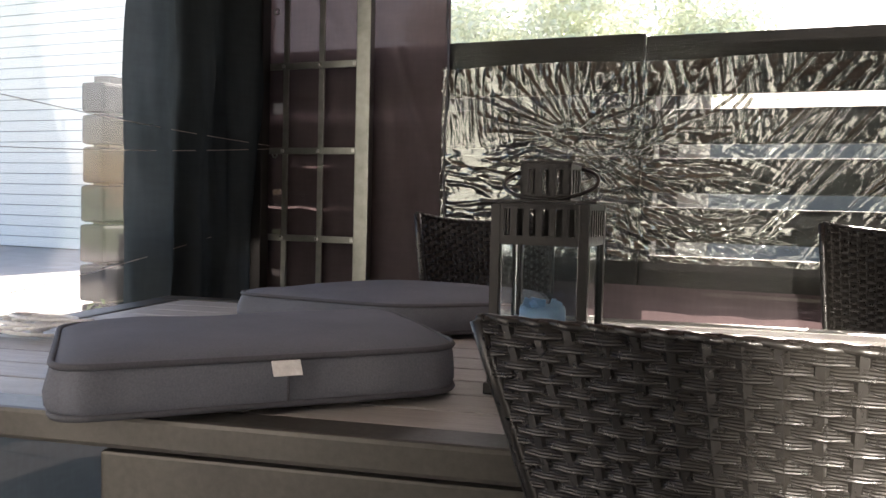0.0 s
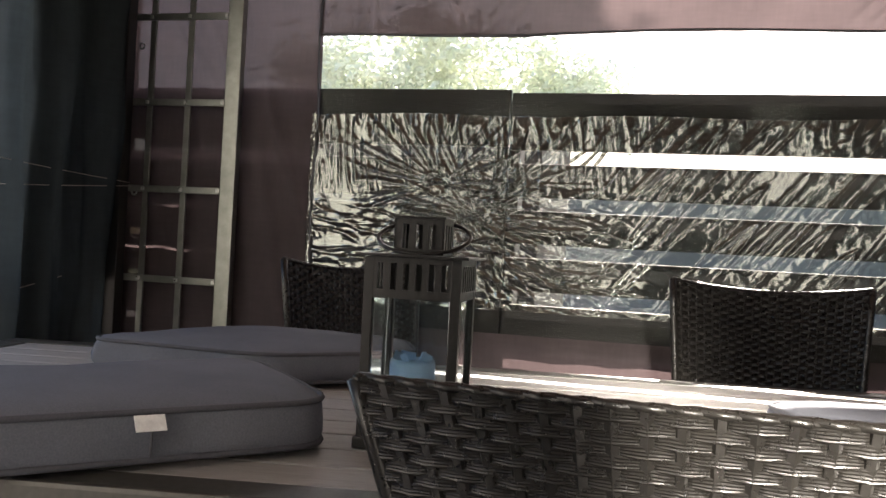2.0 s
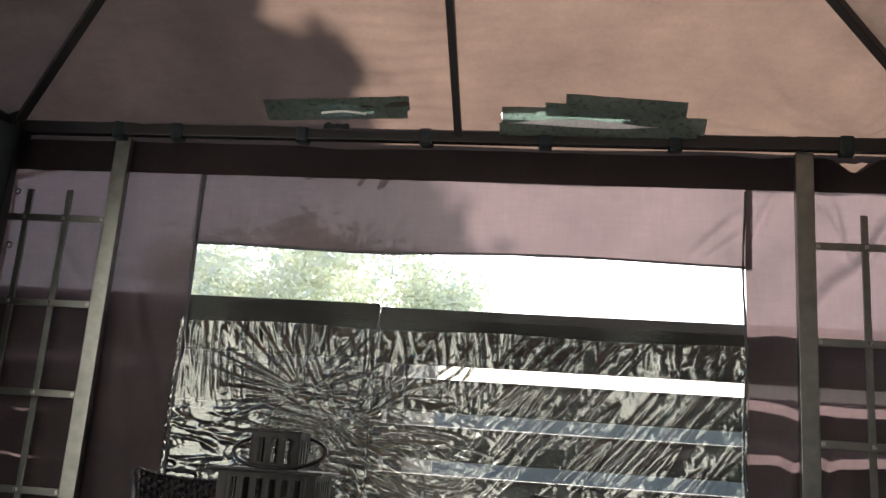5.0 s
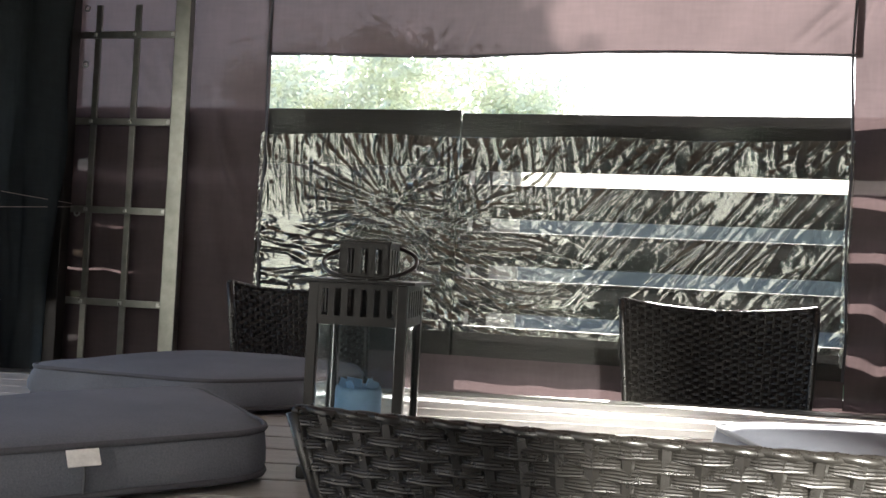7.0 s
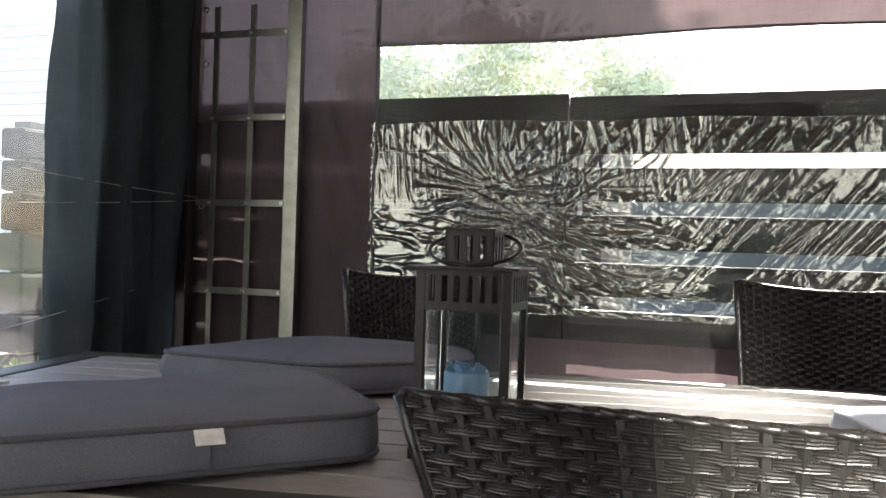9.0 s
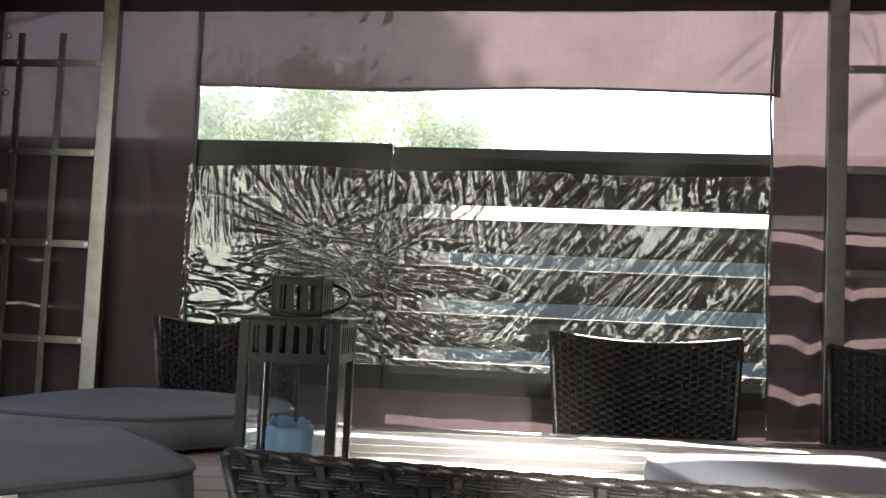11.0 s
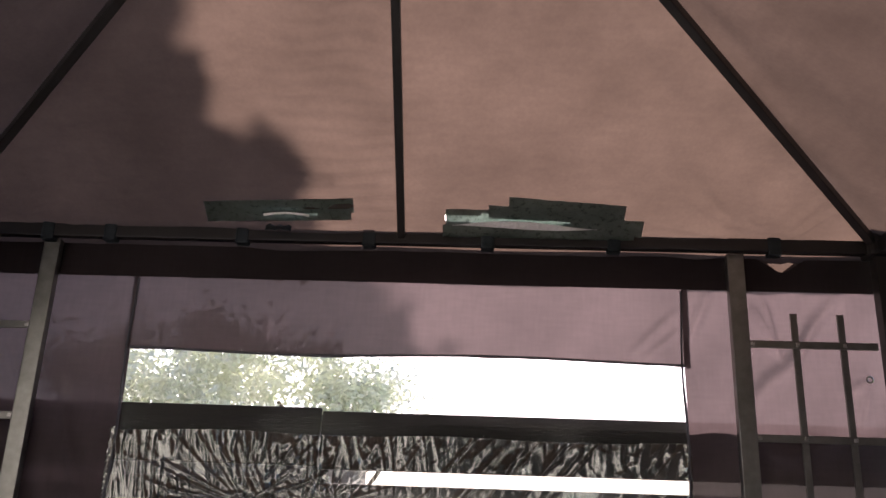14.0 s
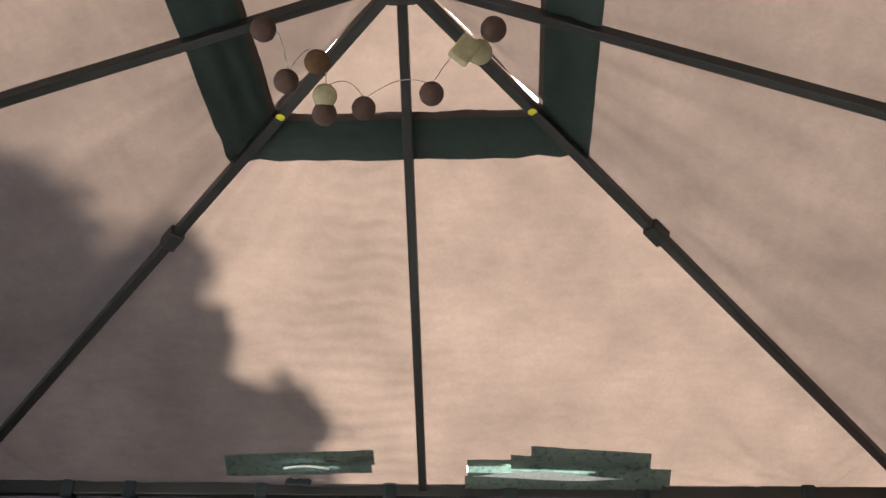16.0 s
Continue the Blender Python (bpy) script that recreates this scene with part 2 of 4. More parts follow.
def tube(points, r, sides=8, closed=False):
    bm = bmesh.new()
    pts = [Vector(p) for p in points]
    n = len(pts)
    rings = []
    for i, p in enumerate(pts):
        a = pts[(i - 1) % n] if (closed or i > 0) else p
        b = pts[(i + 1) % n] if (closed or i < n - 1) else p
        t = (b - a).normalized()
        s = t.cross(Vector((0, 0, 1)))
        if s.length < 1e-3:
            s = t.cross(Vector((0, 1, 0)))
        s.normalize()
        q = s.cross(t)
        rings.append([bm.verts.new(p + r * (math.cos(k * 2 * math.pi / sides) * s + math.sin(k * 2 * math.pi / sides) * q)) for k in range(sides)])
    for i in range(n if closed else n - 1):
        A, B = rings[i], rings[(i + 1) % n]
        for k in range(sides):
            bm.faces.new((A[k], A[(k + 1) % sides], B[(k + 1) % sides], B[k]))
    if not closed:
        bm.faces.new(rings[0][::-1])
        bm.faces.new(rings[-1])
    return bm


def lathe(profile, sides=24, centre=(0, 0, 0)):
    bm = bmesh.new()
    rings = []
    for r, z in profile:
        rings.append([bm.verts.new((centre[0] + r * math.cos(k * 2 * math.pi / sides), centre[1] + r * math.sin(k * 2 * math.pi / sides), centre[2] + z)) for k in range(sides)])
    for A, B in zip(rings, rings[1:]):
        for k in range(sides):
            bm.faces.new((A[k], A[(k + 1) % sides], B[(k + 1) % sides], B[k]))
    bm.faces.new(rings[0][::-1])
    bm.faces.new(rings[-1])
    return bm


def sheet(fn, nu, nv):
    """A grid surface: fn(u, v) with u, v from 0 to 1 gives a point, or None for a hole."""
    bm = bmesh.new()
    g = [[None] * (nv + 1) for _ in range(nu + 1)]
    for i in range(nu + 1):
        for j in range(nv + 1):
            p = fn(i / nu, j / nv)
            g[i][j] = bm.verts.new(p) if p is not None else None
    for i in range(nu):
        for j in range(nv):
            q = (g[i][j], g[i + 1][j], g[i + 1][j + 1], g[i][j + 1])
            if all(v is not None for v in q):
                bm.faces.new(q)
    return bm


def thing(name, label, category, at=(0, 0, 0), rz=0.0, group="", kind=""):
    ob = new(name)
    ob.matrix_world = pose(*at, 0, 0, rz)
    ob.empty_display_size = 0.05
    return tagged(ob, label, category, group, kind)


def nz(x, y, z=0.0):
    return noise.noise(Vector((x, y, z)))


# ---- ground and surroundings ----
EAVE = 2.033
CR, CL = Vector((1.47, -0.03, EAVE)), Vector((-1.50, -0.03, EAVE))
BACK = -2.82
BR, BL = Vector((1.47, BACK, EAVE)), Vector((-1.50, BACK, EAVE))
APEX = Vector((0.037, -1.424, 2.702))

ground = part("ground", box((600, 600, 0.2), pose(0, 0, -0.16)), GRASS)
tagged(ground, "short green lawn reaching to the horizon", "lawn", kind="structure")
pavement = part("pavement", box((11.0, 9.5, 0.05), pose(-2.0, -2.6, -0.037)), JOINT)
tagged(pavement, "grey concrete paving under and beside the gazebo", "paving", kind="structure")

# fence of horizontal boards outside the front
FY = 0.12
fence = thing("fence", "dark stained fence of horizontal wooden boards with gaps", "fence", (0, FY, 0))
for x in (-1.72, -0.24, 1.9, 3.9):
    part("post", box((0.08, 0.08, 1.49), pose(x, 0.06, 0.745), 0.006), FENCE, fence)
for x0, x1, grow in ((-1.76, -0.232, 0.02), (-0.228, 3.95, 0.0)):
    long_me = None
    for i in range(10):
        zt = 1.51 if i == 0 else 1.293 - 0.1435 * (i - 1)
        hb = 0.176 if i == 0 else 0.102 + grow
        if i < 2:
            o = part("board", box((x1 - x0, 0.022, hb), None, 0.004), FENCE, fence)
            long_me = o.data
        else:
            o = new("board", long_me)
            o.parent = fence
        o.location = ((x0 + x1) / 2, 0, zt - hb / 2 + grow / 2)

# pale paving beside; unseen house wall added behind to bounce sunlight
side_paving = part("pavement_side", box((22, 16, 0.04), pose(-18.6, 3.0, -0.032)), PAVER)
tagged(side_paving, "pale sunlit concrete paving", "paving", kind="structure")
far_paving = part("pavement_far", box((5.6, 8.84, 0.04), pose(-4.82, 6.58, -0.032)), PAVER)
tagged(far_paving, "pale sunlit concrete paving past the pillar", "paving", kind="structure")
bounce_wall = part("wall_bounce", box((12, 0.3, 4.0), pose(-0.5, -5.6, 2.0)), RENDER_WALL)
tagged(bounce_wall, "unseen grey rendered wall added to bounce sunlight", "wall", kind="structure")
cladding = part("wall_cladding", box((11.0, 0.2, 5.0), pose(-14.5, 10.2, 2.5)), JOINT)
tagged(cladding, "white horizontal timber cladding of a neighbouring house", "wall", kind="structure")
board_me = None
for i in range(25):
    if board_me is None:
        board = part("cladding_board", box((11.0, 0.03, 0.188), None, 0.006), CLADDING, cladding)
        board_me = board.data
    else:
        board = new("cladding_board", board_me)
        board.parent = cladding
    board.matrix_world = pose(-14.5, 10.08, 0.1 + 0.2 * i, 5, 0, 0)
# area lamp added for sun mirrored by unseen house glass behind the gazebo
house_window = part("window_4", box((0.9, 0.02, 1.3), pose(1.6, -5.43, 2.1)), GLASS)
tagged(house_window, "tall glass window of the house, unseen, put behind the glint lamp", "window", kind="structure")
for x, z, w, h in ((1.12, 2.1, 0.07, 1.44), (2.08, 2.1, 0.07, 1.44), (1.6, 2.785, 0.89, 0.07), (1.6, 1.415, 0.89, 0.07)):
    part("frame", box((w, 0.05, h), pose(x, -5.42, z), 0.006), RENDER_WALL, house_window)
glint_data = bpy.data.lights.new("added_sun_glint", "AREA")
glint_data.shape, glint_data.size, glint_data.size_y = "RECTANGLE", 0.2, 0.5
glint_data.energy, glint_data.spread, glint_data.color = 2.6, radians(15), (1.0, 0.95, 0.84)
glint = new("added_sun_glint", glint_data)
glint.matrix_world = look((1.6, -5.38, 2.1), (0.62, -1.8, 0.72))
# wall added to hide bright sky from the lower fence gaps
gap_wall = part("wall_gap_backing", box((20, 0.3, 1.85), pose(5, 9.0, 0.925)), DULL_WALL)
tagged(gap_wall, "grey wall added beyond the fence to dim its lower gaps", "wall", kind="structure")

# dark box added behind the left boards so little light shows between them
shed = thing("garden_shed", "low dark timber box added behind the fence to dim its gaps", "shed", (-1.25, 1.6, 0))
part("wall", box((1.9, 0.9, 1.60), pose(0, 0, 0.80), 0.01), FENCE, shed)
part("roof", box((2.0, 1.0, 0.04), pose(0, 0, 1.62, -2, 0, 0), 0.01), STONE, shed)

pillar = thing("stone_pillar", "rough grey stone pillar beside the paving", "pillar", (-3.0, 1.12, 0))
rng = random.Random(4)
part("core", box((0.10, 0.7, 1.58), pose(0, 0, 0.79)), JOINT, pillar)
z = 0.0
while z < 1.55:
    h = rng.uniform(0.13, 0.2)
    y = -0.42
    while y < 0.40:
        w = min(rng.uniform(0.2, 0.4), 0.42 - y)
        if w > 0.06:
            part("stone", box((0.15 + rng.uniform(-0.03, 0.03), w - 0.012, h - 0.012), pose(0, y + w / 2, z + h / 2), 0.018), STONE, pillar)
        y += w
    z += h


def leaf_cloud(seed, centre, radius, count, size, spread=0.0):
    """Many small bent leaves gathered in clumps."""
    r = random.Random(seed)
    bm = bmesh.new()
    clumps = []
    for _ in range(max(6, count // 160)):
        v = Vector((r.gauss(0, 1), r.gauss(0, 1), r.gauss(0, 1))).normalized() * r.uniform(0.35, 1.0)
        clumps.append((Vector((v.x * radius[0], v.y * radius[1], v.z * radius[2])), (r.uniform(0.6, 1.4) * spread) or r.uniform(0.16, 0.34) * min(radius)))
    for _ in range(count):
        c, s = r.choice(clumps)
        p = Vector(centre) + c + Vector((r.gauss(0, s), r.gauss(0, s), r.gauss(0, s * 0.8)))
        m = Matrix.Translation(p) @ Euler((r.uniform(0, 6.3), r.uniform(0, 6.3), r.uniform(0, 6.3))).to_matrix().to_4x4()
        k = size * r.uniform(0.6, 1.3)
        vs = [bm.verts.new(m @ Vector(q)) for q in ((0, -k, 0), (k * 0.45, 0, k * 0.15), (0, k, 0), (-k * 0.45, 0, k * 0.15))]
        bm.faces.new(vs[:3])
        bm.faces.new((vs[0], vs[2], vs[3]))
    return bm


def tree(at, height, crown, count, seed, label, size=0.07, leaf=LEAF, spread=0.0):
    t = thing("tree", label, "tree", at)
    r = random.Random(seed)
    part("trunk", lathe([(0.16, 0), (0.12, height * 0.25), (0.09, height * 0.5), (0.05, height * 0.8)], 10), BARK, t, smooth=True)
    for _ in range(6):
        a = r.uniform(0, 6.3)
        z0 = height * r.uniform(0.35, 0.7)
        d = Vector((math.cos(a) * crown[0], math.sin(a) * crown[1], height * 0.25)) * 0.7
        part("limb", tube([(0, 0, z0), tuple(d * 0.5 + Vector((0, 0, z0))), tuple(d + Vector((0, 0, z0 + 0.2)))], 0.035, 6), BARK, t)
    part("crown", leaf_cloud(seed, (0, 0, height * 0.8), crown, count, size, spread), leaf, t)
    return t




def overhanging_tree(at, clumps, rise, label):
    """A leaning tree whose limbs carry separate clumps of leaves: x, height where its sunlight meets the fence, radius."""
    t = thing("tree", label, "tree", at)
    r = random.Random(21)
    part("trunk", tube([(0, 0, -0.05), (0.05, 0.02, 1.2), (0.02, 0, 2.4), (0.2, 0, 3.6), (0.5, 0.05, 4.6)], 0.11, 10), BARK, t, smooth=True)
    for i, (x, h, rad) in enumerate(clumps):
        c = Vector((x - at[0], r.uniform(-0.4, 0.4), 0))
        c.z = h + (at[1] + c.y) * rise
        if i % 2 == 0:
            root = Vector((0.12 + 0.02 * i, 0, min(4.4, c.z - 0.5)))
            part("limb", tube([root, root.lerp(c, 0.5) + Vector((0, 0, 0.1)), c], 0.022, 6), BARK, t)
        part("leaves", leaf_cloud(40 + i, c, (rad * 0.75, rad * 0.75, rad * 0.7), int(600 + 2600 * rad), 0.05, rad * 0.3), LEAF, t)
    return t


CROWN = [(-0.92, 3.10, 0.24), (-1.02, 2.78, 0.32), (-0.80, 2.62, 0.25), (-0.72, 2.38, 0.2), (-0.42, 2.16, 0.15), (-0.30, 2.34, 0.10), (-0.36, 1.98, 0.2),
         (-0.14, 1.76, 0.18), (-0.62, 2.05, 0.3), (-1.02, 2.25, 0.36), (-1.32, 2.5, 0.36), (-1.3, 3.05, 0.32), (-1.45, 2.05, 0.36), (-0.4, 1.5, 0.34),
         (-0.9, 1.65, 0.38), (-1.3, 1.7, 0.38), (-0.55, 1.1, 0.34), (-1.0, 1.1, 0.38), (-1.7, 2.65, 0.36), (-1.5, 3.35, 0.28), (-0.56, 2.98, 0.09),
         (-0.66, 2.82, 0.13), (-0.55, 2.68, 0.09), (-0.16, 1.45, 0.22), (-0.72, 1.85, 0.36), (-1.1, 1.9, 0.38), (-1.5, 1.4, 0.34), (-0.56, 2.42, 0.15), (-0.48, 2.26, 0.14)]
overhanging_tree((-4.2, 3.2, 0), CROWN, SUN.z / SUN.y, "tall green garden tree that shades part of the canopy")
tree((-4.4, 11.0, 0), 4.6, (2.0, 1.2, 1.0), 9000, 8, "leafy green tree beyond the fence", 0.065, HAZED_LEAF)
tree((-1.9, 12.0, 0), 4.5, (1.5, 1.0, 0.9), 4500, 9, "smaller leafy green tree beyond the fence", 0.065, HAZED_LEAF)
bush = thing("bush", "small round green bush at the stone pillar", "bush", (-2.75, 0.62, 0))
part("leaves", leaf_cloud(12, (0, 0, 0.36), (0.2, 0.2, 0.2), 900, 0.03), LEAF, bush)

# ---- gazebo frame ----
gazebo = thing("gazebo", "black steel garden gazebo with a two-tier cloth canopy", "gazebo")


def gpart(name, bm, mat, label="", smooth=False):
    return part(name, bm, mat, gazebo, label, smooth)


for c in (CR, CL, BR, BL):
    gpart("corner_post", bar((c.x, c.y, 0), (c.x, c.y, EAVE + 0.03), 0.045), FRAME)
for a, b in ((CL, CR), (CL, BL), (CR, BR), (BL, BR)):
    gpart("beam", bar(a, b, 0.032, 0.042), FRAME)
mids = [Vector((0, CR.y, EAVE)), Vector((CL.x, APEX.y, EAVE)), Vector((CR.x, APEX.y, EAVE)), Vector((0, BACK, EAVE))]
for c in (CR, CL, BR, BL):
    hip = gpart("hip_rafter", bar(c, APEX, 0.026, 0.026), FRAME)
    j = c.lerp(APEX, 0.575)
    part("sleeve", bar(j - (APEX - c).normalized() * 0.03, j + (APEX - c).normalized() * 0.03, 0.04, 0.04, 0.006), FRAME, hip)
    gpart("corner_hub", bar(c + Vector((0, 0, -0.03)), c + Vector((0, 0, 0.06)), 0.085, 0.085, 0.012), FRAME)
for c in mids:
    gpart("middle_rafter", bar(c, APEX, 0.024, 0.024), FRAME)
gpart("apex_hub", bar(APEX + Vector((0, 0, -0.05)), APEX + Vector((0, 0, 0.05)), 0.09, 0.09, 0.02), FRAME)


def trellis(name_at, rot, label):
    """Corner trellis: an inner post, two uprights and five cross bars, from x = 0 at the corner to 0.41."""
    t = thing("trellis", label, "trellis", name_at, rot, "corner trellises")
    part("post", bar((0.405, 0, 0), (0.405, 0, EAVE - 0.02), 0.052, 0.03, up=(0, 1, 0)), POST, t)
    for x in (0.098, 0.238):
        part("upright", bar((x, 0.006, 0.2), (x, 0.006, 1.83), 0.02, 0.008, 0.001, up=(0, 1, 0)), POST, t)
    for i in range(6):
        z = (1.73, 1.45, 1.166, 0.872, 0.58, 0.29)[i]
        b = part("crossbar", bar((0.0, -0.006, z), (0.40, -0.006, z), 0.008, 0.022, 0.001), POST, t)
        for x in (0.098, 0.238, 0.372):
            part("screw", box((0.012, 0.006, 0.012), pose(x, -0.012, z), 0.002), STEEL, b)
    return t


tl_ = trellis((-1.52, 0.0, 0), 0, "grey metal corner trellis before mauve cloth")
tr_ = copy_thing(tl_, pose(1.442, 0.0, 0, 0, 0, 0) @ Matrix.Diagonal((-1, 1, 1, 1)))
tl2 = copy_thing(tl_, pose(-1.52, -0.02, 0, 0, 0, -90))

# ---- cloth ----


TEARS = ((-0.36, 0.066, 0.10, 0.010), (0.36, 0.055, 0.22, 0.010))


def roof_side(a, b, k0, k1, lift=0.022, sag=0.02, n=40, tears=()):
    """One canopy slope between the hips a and b, from fraction k0 to k1 towards the apex."""
    up = (b - a).cross(APEX - a).normalized()
    if up.z < 0:
        up = -up

    def fn(u, v):
        k = k0 + (k1 - k0) * v
        p = a.lerp(APEX, k).lerp(b.lerp(APEX, k), u)
        for tx, tk, rx, rk in tears:
            if ((p.x - tx) / rx) ** 2 + ((k - tk) / rk) ** 2 < 1:
                return None
        w = math.sin(math.pi * u) * (1 - k) * sag
        w += 0.006 * nz(u * 6, v * 5, a.x) + 0.012 * nz(u * 14, v * 3, a.y) * (1 - v) * 0.5
        e = abs(u - 0.5) * 2
        w += 0.022 * math.sin((u - 0.5) * 46 + v * 12) * max(0, e - 0.55) * (1 - v)
        for cx in (a.x + 0.35 * (b.x - a.x) / 2.97, b.x - 0.35 * (b.x - a.x) / 2.97):
            if tears:
                dx, dk = p.x - cx, 1.56 * (k + 0.01)
                r = math.hypot(dx, dk) + 1e-4
                w += 0.10 * min(r, 0.12) * (1 - min(1.0, 2.2 * abs(nz(dx / r * 4.0, dk / r * 4.0, cx + r)))) ** 2 * math.exp(-(r / 0.33) ** 2)
        w += 0.0025 * nz(u * 34, v * 1.5, a.x + 3) * min(1.0, 4 * v)
        w += 0.0015 * math.sin(k * 190 + 6 * nz(u * 9, v * 4)) * max(0, 1 - abs(u - 0.42) * 5)
        return p + Vector((0, 0, lift - w))
    return sheet(fn, n, n)


canopy = thing("canopy", "brown polyester gazebo canopy glowing in the sun", "canopy")
corners = [CL, CR, BR, BL]
for a, b in zip(corners, corners[1:] + corners[:1]):
    part("slope", roof_side(a, b, -0.06, 0.785, n=150 if a is CL else 60, tears=TEARS if a is CL else ()), ROOF_CLOTH, canopy, smooth=True)
    part("vent_hem", roof_side(a, b, 0.710 if a.y == b.y else 0.698, 0.778, 0.012, 0.02, 16), BAND_CLOTH, canopy, "dark grey hem around the roof vent", True)
top = thing("vent_canopy", "small raised upper canopy over the roof vent", "canopy")
for a, b in zip(corners, corners[1:] + corners[:1]):
    part("slope", roof_side(a, b, 0.725, 1.0, 0.045, 0.0, 16), ROOF_CLOTH, top, smooth=True)

# hanging edge of the canopy outside, seen as a dark band behind the front cloth
valance = thing("valance", "hanging brown canopy edge outside the beam", "valance")
for a, b in ((CL, CR), (CR, BR)):
    d = (b - a).normalized()
    o = Vector((d.y, -d.x, 0)) * -0.09
    part("flap", sheet(lambda u, v: a.lerp(b, u) + o + Vector((0, 0, 0.02 - 0.135 * v)) + o * 0.06 * math.sin(u * 23), 50, 3), ROOF_CLOTH, valance, smooth=True)


def wall_cloth(x0, x1, z0, z1, y0=0.05, fold=0.008, nu=40, nv=40, wave=0.0, seed=0, diag=0.0, creases=(), dip=0.0):
    def fn(u, v):
        x, z = x0 + (x1 - x0) * u, z0 + (z1 - z0) * v
        y = y0 + fold * nz(x * 5 + seed, z * 2.2) + 0.5 * fold * math.sin((x + diag * z) * 30 + 3 * nz(x * 3, z * 3, seed))
        for ax, az, bx, bz, wide, deep in creases:
            dx, dz = bx - ax, bz - az
            ln = math.hypot(dx, dz)
            along = ((x - ax) * dx + (z - az) * dz) / ln ** 2
            off = ((x - ax) * dz - (z - az) * dx) / ln
            if -0.15 < along < 1.15:
                y -= 1.1 * deep * math.exp(-(off / wide) ** 2) * max(0.0, math.sin(math.pi * (along + 0.15) / 1.3))
        if dip:
            z -= dip * max(0.0, 1 - abs(x - 1.19) / 0.075) * max(0.0, (v - 0.6) / 0.4)
        if wave and v < 0.02:
            z += wave * math.sin(x * 5.2) + wave * 0.6 * math.sin(x * 11 + 1)
        return (x, y, z)
    return sheet(fn, nu, nv)


WX0, WX1, WZ0, WZ1 = -0.838, 0.878, 0.775, 1.675
front = thing("front_curtain", "mauve polyester side wall with a clear window", "side curtain")
LEFT_CREASES = ((-1.02, 1.50, -0.86, 1.05, 0.02, 0.012), (-1.25, 1.75, -1.12, 1.5, 0.018, 0.012), (-1.35, 1.70, -1.2, 1.52, 0.02, 0.014), (-1.03, 1.55, -0.95, 1.25, 0.012, 0.008), (-1.05, 1.35, -0.95, 0.85, 0.025, 0.01))
RIGHT_CREASES = ((1.07, 1.56, 1.36, 1.90, 0.022, 0.03), (1.09, 1.85, 1.17, 1.72, 0.016, 0.02), (1.13, 1.88, 1.16, 1.76, 0.012, 0.016), (0.90, 1.76, 0.96, 1.90, 0.014, 0.016), (1.435, 1.64, 1.40, 1.50, 0.012, 0.012), (1.435, 1.64, 1.36, 1.60, 0.012, 0.01), (0.95, 0.75, 1.04, 1.35, 0.03, 0.03), (1.0, 0.7, 1.12, 1.2, 0.02, 0.02), (1.1, 1.4, 1.3, 1.45, 0.03, 0.012))
TOP_CREASES = ((0.72, 1.70, 0.86, 1.84, 0.012, 0.014), (0.76, 1.69, 0.87, 1.78, 0.010, 0.01), (-0.22, 1.70, -0.17, 1.80, 0.012, 0.008), (-0.30, 1.69, -0.26, 1.78, 0.010, 0.008))
part("side_panel", wall_cloth(-1.53, WX0, 0.03, 2.03, nu=70, nv=160, seed=1, creases=LEFT_CREASES), WALL_CLOTH, front, smooth=True)
part("side_panel", wall_cloth(WX1, 1.49, 0.03, 2.03, fold=0.012, nu=70, nv=160, seed=5, diag=-0.5, creases=RIGHT_CREASES, dip=0.06), WALL_CLOTH, front, smooth=True)
part("top_panel", wall_cloth(WX0 - 0.02, WX1 + 0.02, WZ1, 2.03, 0.054, nu=160, nv=40, seed=2, wave=0.006, creases=TOP_CREASES), WALL_CLOTH, front, smooth=True)
part("bottom_panel", wall_cloth(WX0, WX1, 0.03, WZ0, seed=3), WALL_CLOTH, front, smooth=True)
part("hem", wall_cloth(-1.53, 1.49, 1.905, 2.012, 0.026, fold=0.002, seed=3, nu=120, nv=8, dip=0.05), SHADED_HEM, front, "doubled upper hem, darkened for shade from the valance", True)
for xa in (WX0, WX1):
    part("seam", tube([(xa - 0.005 + 0.004 * math.sin(i), 0.043, WZ0 + (1.905 - WZ0) * i / 14) for i in range(15)], 0.004, 6), PIPING, front)
part("seam", tube([(WX0 + (WX1 - WX0) * i / 40, 0.043, WZ1 + 0.006 * math.sin((WX0 + (WX1 - WX0) * i / 40) * 5.2)) for i in range(41)], 0.004, 6), PIPING, front)
window_1 = part("window_1", sheet(lambda u, v: (WX0 + (WX1 - WX0) * u, 0.056 + 0.003 * nz(u * 4, v * 3), 1.40 + (WZ1 + 0.01 - 1.40) * v), 30, 8), CLEAR)
window_1.visible_shadow = False
tagged(window_1, "clear plastic window strip", "window", kind="structure")


window_low = part("window_3", sheet(lambda u, v: (WX0 + (WX1 - WX0) * u, 0.058, WZ0 - 0.005 + 0.09 * v), 30, 4), CLEAR)
window_low.visible_shadow = False
tagged(window_low, "clear plastic window strip below the film", "window", kind="structure")


